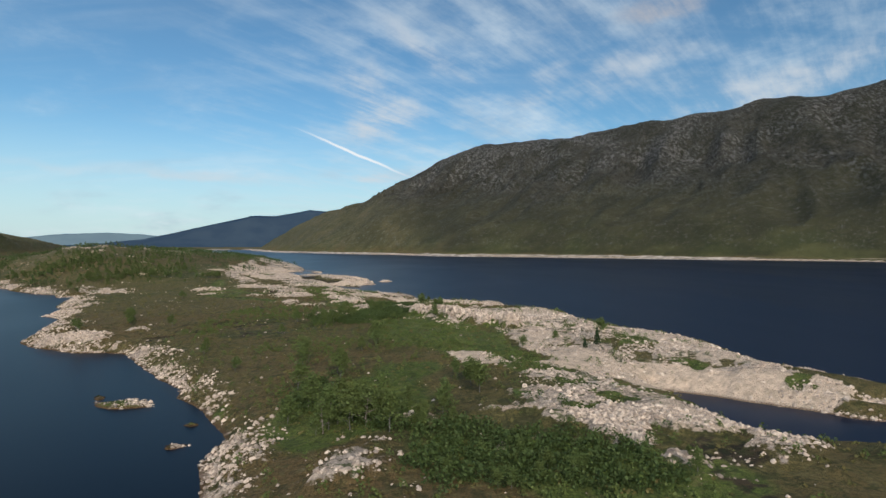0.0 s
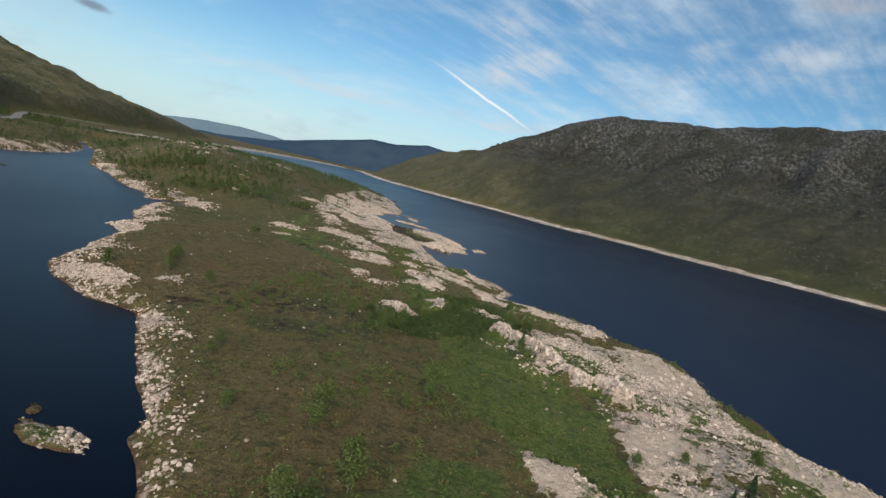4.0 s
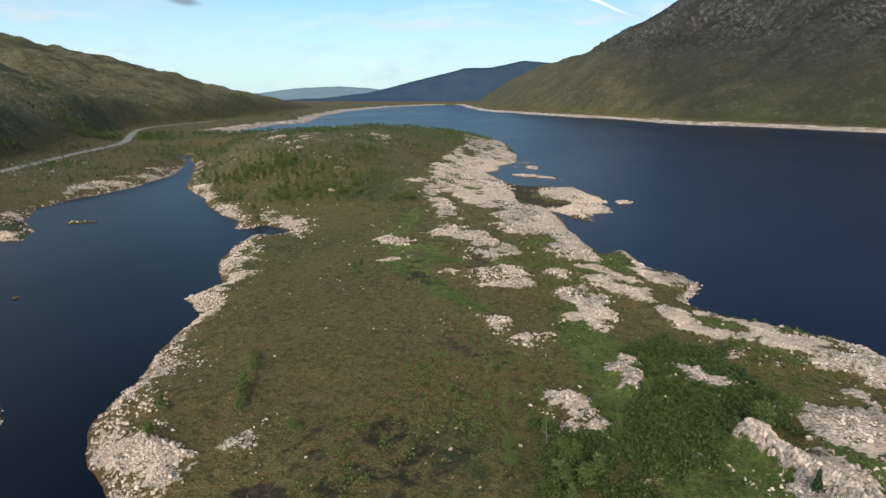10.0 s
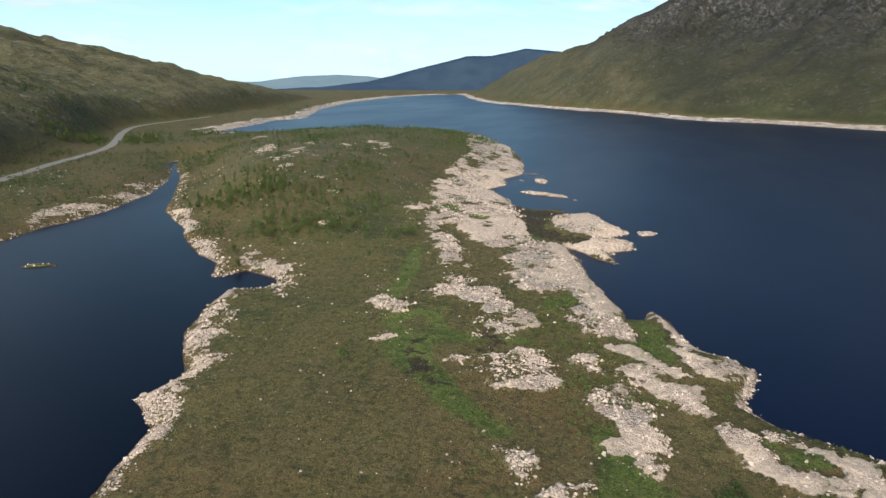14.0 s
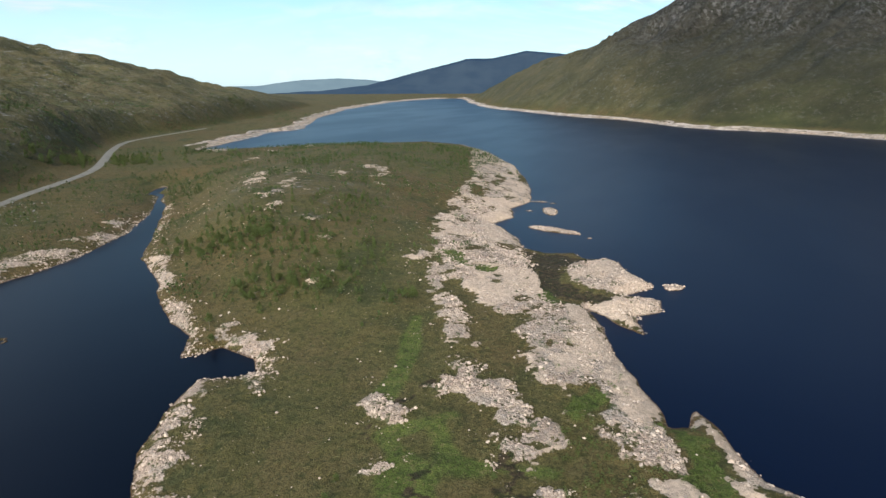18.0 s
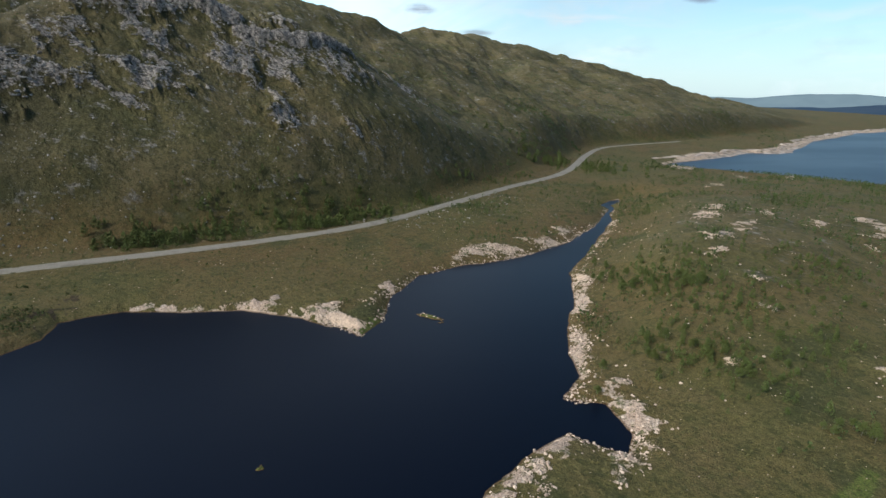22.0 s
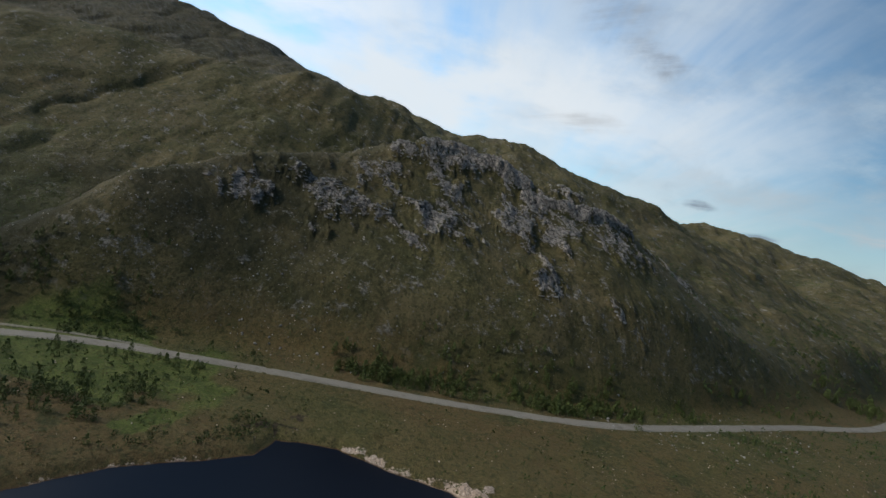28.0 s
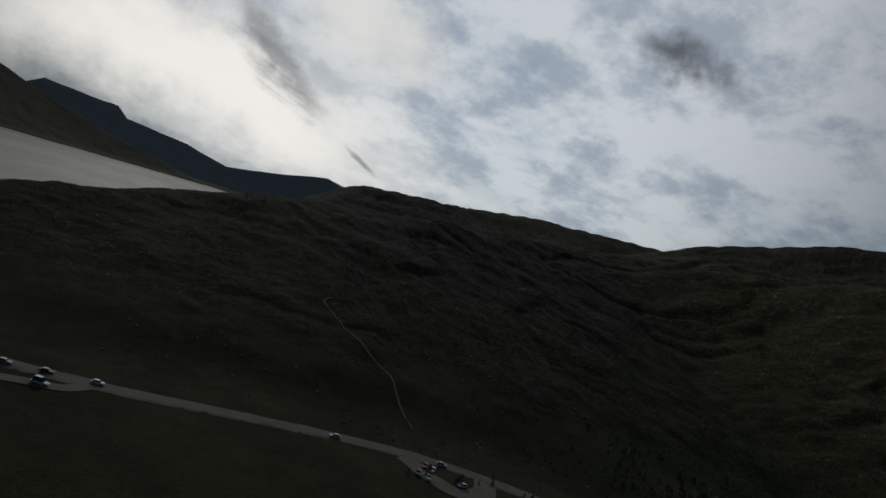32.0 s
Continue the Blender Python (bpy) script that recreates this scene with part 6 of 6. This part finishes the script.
def spread(count, box, want, seed):
    """Plan points in a box that want() keeps, with the ground's height."""
    r = np.random.default_rng(seed)
    x, y = r.uniform(box[0], box[2], count), r.uniform(box[1], box[3], count)
    i, j = np.clip(np.searchsorted(GX, x), 0, len(GX) - 1), np.clip(np.searchsorted(GY, y), 0, len(GY) - 1)
    ok = want(x, y, ROCK[j, i], LUSHY[j, i], PEATY[j, i], SHORE[j, i], r.random(count))
    dr, _ = to_line(x, y, ROAD_LINE)
    ok &= dr > 5.5
    x, y = x[ok], y[ok]
    return np.stack([x, y, [ground_at(a, b) for a, b in zip(x, y)]], -1), r


def undergrowth(name, box, count, want, seed, size, mat, label, category, kinds=3, blades=9, tall=0.8):
    at, r = spread(count, box, want, seed)
    for k in range(kinds):
        mine = at[k::kinds]
        v, f = sprays(seed * 7 + k, blades, tall, 0.6)
        copies(name, v, f, mine - (0, 0, 0.05), r.uniform(*size, len(mine)), r.uniform(0, 6.283, len(mine)), mat, label, category)


# ---------------------------------------------------------------- stones
CELL = np.gradient(GY)[:, None] * np.gradient(GX)[None]


def strew(count, weight, seed):
    """Plan points drawn cell by cell in proportion to weight, with the ground's height."""
    r = np.random.default_rng(seed)
    w = (weight * CELL).ravel()
    pick = r.choice(len(w), count, p=w / w.sum())
    j, i = np.divmod(pick, len(GX))
    u, v = r.random(count), r.random(count)
    i, j = np.clip(i, 0, len(GX) - 2), np.clip(j, 0, len(GY) - 2)
    x, y = GX[i] + u * (GX[i + 1] - GX[i]), GY[j] + v * (GY[j + 1] - GY[j])
    z = (HEIGHT[j, i] * (1 - u) + HEIGHT[j, i + 1] * u) * (1 - v) + (HEIGHT[j + 1, i] * (1 - u) + HEIGHT[j + 1, i + 1] * u) * v
    return np.stack([x, y, z], -1), r


def loose_rock(seed, flat):
    bm = rock_shape(seed, 1, flat)
    out = [tuple(v.co) for v in bm.verts], [tuple(v.index for v in f.verts) for f in bm.faces]
    bm.free()
    return out


BARE = step(STONY, 0.25, 0.8) * (HEIGHT > -0.12)
HEAPS = step(fbm(PX, PY, 9, 5, 131, 0.65), -0.15, 0.22)
for k in range(5):
    rock_v, rock_f = loose_rock(50 + k, 0.8)
    near_shore = BARE * (0.10 + HEAPS) * (1 - 0.85 * SANDY) * (np.abs(PY - 130) < 105) * (PX > -140)
    at, r = strew(14000, near_shore, 61 + k)
    sz = (0.09 + 0.42 * r.random(len(at)) ** 4.0)[:, None] * r.uniform(0.65, 1.2, (len(at), 3))
    copies("shore_stones", rock_v, rock_f, at - (0, 0, 0.04), sz, r.uniform(0, 6.283, len(at)), STONE, "pale granite stones strewn over the drawn-down shore", "stones")
    far_stones = BARE * (0.1 + HEAPS) * (1 - 0.85 * SANDY) * (PY > 200) * (PY < 480) * (PX > -340)
    at, r = strew(3600, far_stones, 161 + k)
    sz = (0.2 + 0.65 * r.random(len(at)) ** 3.0)[:, None] * r.uniform(0.65, 1.2, (len(at), 3))
    copies("shore_stones", rock_v, rock_f, at - (0, 0, 0.05), sz, r.uniform(0, 6.283, len(at)), STONE, "pale granite stones along the far shore", "stones")
# split blocks lying on the crags, and boulders below them
for k in range(3):
    rock_v, rock_f = loose_rock(57 + k, 0.8)
    at, r = strew(650, step(CRAGGY, 0.45, 0.9) * (PX > -560) * (PX < -390) * (PY > 10) * (PY < 320), 261 + k)
    sz = np.stack([0.7 + 2.6 * r.random(len(at)) ** 2, 0.5 + 1.0 * r.random(len(at)), 0.4 + 0.8 * r.random(len(at))], -1)
    copies("crag_blocks", rock_v, rock_f, at, sz, r.normal(2.3, 0.35, len(at)), CRAG_STONE, "split grey blocks of the broken crag", "rocks")
    at, r = strew(1400, (PX < -345) * (PX > -620) * (PY > -60) * (PY < 380) * (0.15 + step(fbm(PX, PY, 45, 4, 133), -0.05, 0.25)), 271 + k)
    copies("hillside_stones", rock_v, rock_f, at, 0.2 + 0.9 * r.random(len(at)) ** 5, r.uniform(0, 6.283, len(at)), CRAG_STONE, "grey boulders strewn over the heathery hillside", "stones")
rock_v, rock_f = loose_rock(71, 0.7)
at, r = strew(1100, (PX < 60) * (PX > -620) * (PY > -420) * (PY < -75) * (0.1 + step(fbm(PX, PY, 60, 4, 135), 0.0, 0.25)), 281)
copies("south_stones", rock_v, rock_f, at, 0.25 + 1.2 * r.random(len(at)) ** 4, r.uniform(0, 6.283, len(at)), CRAG_STONE, "dark boulders on the shaded hillside", "stones")
bm = rock_shape(70, 1, 0.7)
rock_v, rock_f = [tuple(v.co) for v in bm.verts], [tuple(v.index for v in f.verts) for f in bm.faces]
bm.free()
at, r = strew(3200, (1 - ROCK) * (SHORE > 2) * (PX > -420) * (PX < 60) * (PY > 20) * (PY < 480) * (0.5 + step(fbm(PX, PY, 12, 4, 137), 0.0, 0.3)), 77)
copies("moor_stones", rock_v, rock_f, at, 0.10 + 0.36 * r.random(len(at)) ** 4, r.uniform(0, 6.283, len(at)), STONE, "scattered pale stones half sunk in the moor", "stones")

at, r = strew(520, (1 - ROCK) * (SHORE > 3) * (PX > -330) * (PX < -90) * (PY > 230) * (PY < 520) * (0.2 + step(fbm(PX, PY, 18, 4, 139), 0.0, 0.3)), 78)
copies("knoll_stones", rock_v, rock_f, at, 0.18 + 0.65 * r.random(len(at)) ** 5, r.uniform(0, 6.283, len(at)), STONE, "pale boulders lying about the green knoll", "stones")

# broken blocks of the rock wall above the hollow
for k in range(3):
    rock_v, rock_f = loose_rock(90 + k, 0.95)
    at, r = strew(420, strokes(PX, PY, SCARP, 0.0 * PX, 0.6) * (PX > -30), 291 + k)
    sz = np.stack([0.35 + 0.7 * r.random(len(at)) ** 2, 0.3 + 0.5 * r.random(len(at)), 0.35 + 0.7 * r.random(len(at))], -1)
    copies("scarp_blocks", rock_v, rock_f, at, sz, r.uniform(0, 6.283, len(at)), STONE, "split pinkish blocks of the low rock wall", "rocks")
boulders = []
for k in range(5):
    bm = rock_shape(80 + k, 2, 0.7)
    boulders.append(tagged(part("boulder", bm, STONE), ("rounded pale granite boulder among shore stones", "angular grey boulder on the stony shore", "low weathered boulder half buried")[k % 3], "boulder", "boulders on the shore"))
at, r = spread(1700, (-160, 40, 60, 300), lambda x, y, rock, lush, peat, shore, u: (rock > 0.5) & (shore > 0.5) & (u < 0.75), 88)
for p in at[:240]:
    b = boulders[int(r.integers(5))]
    ob = copy_thing(b, pose(p[0], p[1], p[2] + 0.1, 0, 0, r.uniform(0, 360)))
    ob.scale = (s := 0.3 + 0.5 * r.random() ** 2, s, s)
for b in boulders:
    bpy.data.objects.remove(b)

# ---------------------------------------------------------------- undergrowth
undergrowth("shrubs", (-60, 30, 45, 260), 22000, lambda x, y, rock, lush, peat, shore, u: (rock < 0.4) & (shore > 3) & (u < 0.05 + 0.5 * step(fbm(x, y, 14, 4, 19), 0.08, 0.3) + 0.5 * lush * step(fbm(x, y, 10, 3, 29), 0.05, 0.3)), 91, (0.4, 1.3), SHRUB_LEAF, "low green bog myrtle and willow scrub", "shrubs", 3, 30, 0.9)
undergrowth("scrub_thicket", (-40, 44, 30, 200), 30000, lambda x, y, rock, lush, peat, shore, u: (rock < 0.45) & (u < 0.9 * beds(x, y, THICKETS, 5.0 * fbm(x, y, 7, 4, 121), 1.0)), 100, (0.5, 1.5), SCRUB_LEAF, "dense dark green willow and bog myrtle scrub", "shrubs", 4, 30, 1.0)
undergrowth("heather", (-330, 30, 60, 300), 30000, lambda x, y, rock, lush, peat, shore, u: (rock < 0.5) & (shore > 1.5) & (u < 0.55), 92, (0.35, 0.9), HEATH_LEAF, "tussocks of brown heather and moor grass", "heather", 3, 9, 0.45)
undergrowth("shore_bushes", (-75, 40, 75, 300), 30000, lambda x, y, rock, lush, peat, shore, u: (rock > 0.5) & (shore > 5) & (u < 0.34 * (fbm(x, y, 6, 3, 141) > 0.17)), 98, (0.4, 1.0), SHRUB_LEAF, "small green bushes among the shore stones", "shrubs", 3, 26, 0.8)
undergrowth("knoll_scrub", (-420, 280, -120, 720), 16000, lambda x, y, rock, lush, peat, shore, u: (rock < 0.4) & (shore > 4) & (u < 0.06 + 0.6 * step(fbm(x, y, 26, 4, 8), 0.05, 0.3)), 93, (0.8, 2.8), SCRUB_LEAF, "dark green scrub on the knoll", "shrubs", 3, 10, 1.5)
undergrowth("roadside_scrub", (-640, -160, -225, 700), 15000, lambda x, y, rock, lush, peat, shore, u: (shore > 5) & (u < 0.06 + 0.40 * lush + 0.25 * (value_noise(x, y, 55, 12) > 0.16)), 94, (0.7, 2.0), SCRUB_LEAF, "dark scrub and young birch along the road", "shrubs", 3, 10, 1.1)
undergrowth("lakeside_scrub", (-345, -30, -225, 125), 5000, lambda x, y, rock, lush, peat, shore, u: (shore > 4) & (u < 0.05 + 0.7 * step(fbm(x, y, 22, 4, 151), 0.08, 0.3)), 99, (0.8, 2.2), SCRUB_LEAF, "dark green willow scrub on the wet ground by the loch", "shrubs", 3, 16, 1.1)
undergrowth("far_wood", (-470, 560, -180, 760), 3000, lambda x, y, rock, lush, peat, shore, u: (shore > 6) & (shore < 60) & (u < 0.8), 95, (1.2, 2.6), SCRUB_LEAF, "birch wood along the far edge of the knoll", "wood", 2, 14, 1.2)
undergrowth("valley_wood", (-1250, 330, -380, 1500), 40000, lambda x, y, rock, lush, peat, shore, u: (shore > 12) & (u < 0.12 * step(fbm(x, y, 70, 5, 15, 0.6), 0.02, 0.22) + 0.9 * beds(x, y, VALLEY_WOODS, 60 * fbm(x, y, 45, 5, 16, 0.6), 12.0)), 96, (1.6, 4.0), SCRUB_LEAF, "scattered woodland in the side valley", "wood", 2, 12, 1.0)
undergrowth("south_scrub", (-620, -420, -60, -70), 9000, lambda x, y, rock, lush, peat, shore, u: (shore > 5) & (u < 0.05 + 0.5 * (value_noise(x, y, 60, 18) > 0.12)), 97, (0.7, 2.2), SHRUB_LEAF, "dark scrub in the gullies of the shaded hillside", "shrubs", 2, 10, 1.0)


# thickets of young birch beside the road
spots = [(random.gauss(cx, 1.7 * sx), random.gauss(cy, 1.5 * sy), size * random.uniform(0.5, 1.5)) for cx, cy, sx, sy, count, size in ROADSIDE for k in range(int(count * 2.6))]
spots = [q for q in spots if cover_at(q[0], q[1])[3] > 3 and min(math.hypot(q[0] - p[0], q[1] - p[1]) for p in ROAD_LINE) > 7.5]
for k in range(4):
    bm = bmesh.new()
    r = random.Random(300 + k)
    for i in range(150):
        z = r.uniform(0.05, 1.0)
        a, reach = r.uniform(0, 6.283), 1.25 * math.sqrt(r.random()) * (1.15 - z * z)
        leaf_clump(bm, r, Vector((math.cos(a) * reach + 0.25 * noise.noise(Vector((z * 3, k, 0))), math.sin(a) * reach, z * 4.2)), r.uniform(0.18, 0.34))
    bmesh.ops.triangulate(bm, faces=bm.faces[:])
    bm.verts.index_update()
    leaf_v, leaf_f = [tuple(v.co) for v in bm.verts], [tuple(v.index for v in f.verts) for f in bm.faces]
    bm.free()
    mine = spots[k::4]
    copies("birch_thicket", leaf_v, leaf_f, [(x, y, ground_at(x, y) - 0.2) for x, y, _ in mine], [q[2] for q in mine], np.array([random.uniform(0, 6.283) for _ in mine]), BIRCH_LEAF, "bushy young birches growing in thickets", "trees")


# ---------------------------------------------------------------- cars
GLASS = plain("car_glass", (0.02, 0.025, 0.03), 0.08, spread=0.1)
TYRE = plain("tyre_rubber", (0.02, 0.02, 0.02), 0.8)
LAMP = plain("lamp_glass", (0.7, 0.7, 0.68), 0.15, spread=0.05)
CHROME = plain("wheel_rim", (0.5, 0.5, 0.52), 0.3, 0.9)


def car(colour, label, tall=1.45, length=4.3):
    paint = plain("car_paint", colour, 0.25, 0.0, 0.05)
    root = tagged(new("car"), label, "car", "cars along the road")
    half, w = length / 2, 0.88
    profile = [(-half, 0.35), (-half, 0.85), (-half * 0.85, 0.95), (half * 0.45, 0.95), (half * 0.92, 0.80), (half, 0.55), (half, 0.35)]
    bm = bmesh.new()
    sides = [[bm.verts.new((x, y * w, z)) for x, z in profile] for y in (-1, 1)]
    bm.faces.new(sides[0])
    bm.faces.new(sides[1][::-1])
    for k in range(len(profile)):
        q = (k + 1) % len(profile)
        bm.faces.new((sides[0][q], sides[0][k], sides[1][k], sides[1][q]))
    bmesh.ops.bevel(bm, geom=bm.edges[:], offset=0.06, segments=2, affect="EDGES")
    part("body", bm, paint, root)
    cab = [(-half * 0.8, 0.94), (-half * 0.62, tall - 0.06), (half * 0.10, tall - 0.06), (half * 0.42, 0.94)]
    bm = bmesh.new()
    sides = [[bm.verts.new((x, y * (w - 0.06 - 0.12 * (z > 1)), z)) for x, z in cab] for y in (-1, 1)]
    bm.faces.new(sides[0])
    bm.faces.new(sides[1][::-1])
    for k in range(4):
        q = (k + 1) % 4
        bm.faces.new((sides[0][q], sides[0][k], sides[1][k], sides[1][q]))
    part("windows", bm, GLASS, root, "dark tinted glass")
    bm = bmesh.new()
    bmesh.ops.create_cube(bm, size=1, matrix=Matrix.Translation((-half * 0.26, 0, tall - 0.03)) @ Matrix.Diagonal((half * 0.78, 1.42, 0.07, 1)))
    bmesh.ops.bevel(bm, geom=bm.edges[:], offset=0.02, segments=1, affect="EDGES")
    part("roof", bm, paint, root)
    for x in (-half * 0.62, half * 0.62):
        for y in (-0.82, 0.82):
            bm = bmesh.new()
            bmesh.ops.create_cone(bm, cap_ends=True, segments=16, radius1=0.32, radius2=0.32, depth=0.2, matrix=Matrix.Translation((x, y, 0.32)) @ Matrix.Rotation(radians(90), 4, "X"))
            wheel = part("wheel", bm, TYRE, root)
            bm = bmesh.new()
            bmesh.ops.create_cone(bm, cap_ends=True, segments=12, radius1=0.19, radius2=0.17, depth=0.04, matrix=Matrix.Translation((x, y * 1.13, 0.32)) @ Matrix.Rotation(radians(90), 4, "X"))
            part("rim", bm, CHROME, wheel, "silver wheel rim")
    for y in (-0.6, 0.6):
        bm = bmesh.new()
        bmesh.ops.create_cube(bm, size=1, matrix=Matrix.Translation((half - 0.03, y, 0.66)) @ Matrix.Diagonal((0.1, 0.34, 0.14, 1)))
        part("headlight", bm, LAMP, root, "clear headlight")
    return root


def park(model, x, y, turn, on=0.26):
    model.matrix_world = pose(x, y, ground_at(x, y) + on, 0, 0, turn)


park(car((0.75, 0.76, 0.78), "white hatchback on the main road"), -72, -58.6, 178)
park(car((0.05, 0.05, 0.06), "black saloon car on the main road"), -57, -57.5, 178)
park(car((0.25, 0.26, 0.28), "grey estate car on the main road"), -45, -57.0, 179)
park(car((0.72, 0.73, 0.74), "white camper van parked in the lay-by", 2.3, 5.4), -59, -47.8, 176)
park(car((0.62, 0.64, 0.66), "silver car on the main road"), -153, -64.5, 4)
park(car((0.45, 0.47, 0.50), "silver estate car leaving the car park"), -196, -63.0, 170)
park(car((0.70, 0.71, 0.73), "white car parked in the small car park"), -190.5, -55.5, 60)
park(car((0.35, 0.04, 0.03), "red car parked in the small car park"), -188.0, -57.5, 60)
park(car((0.60, 0.62, 0.64), "silver hatchback parked at the edge of the car park"), -187.0, -47.5, 75)
park(car((0.04, 0.05, 0.09), "dark blue car parked at the edge of the car park"), -183.5, -49.5, 75)
park(car((0.70, 0.72, 0.75), "white car parked on the car park's grass island"), -200.5, -48.0, 20)
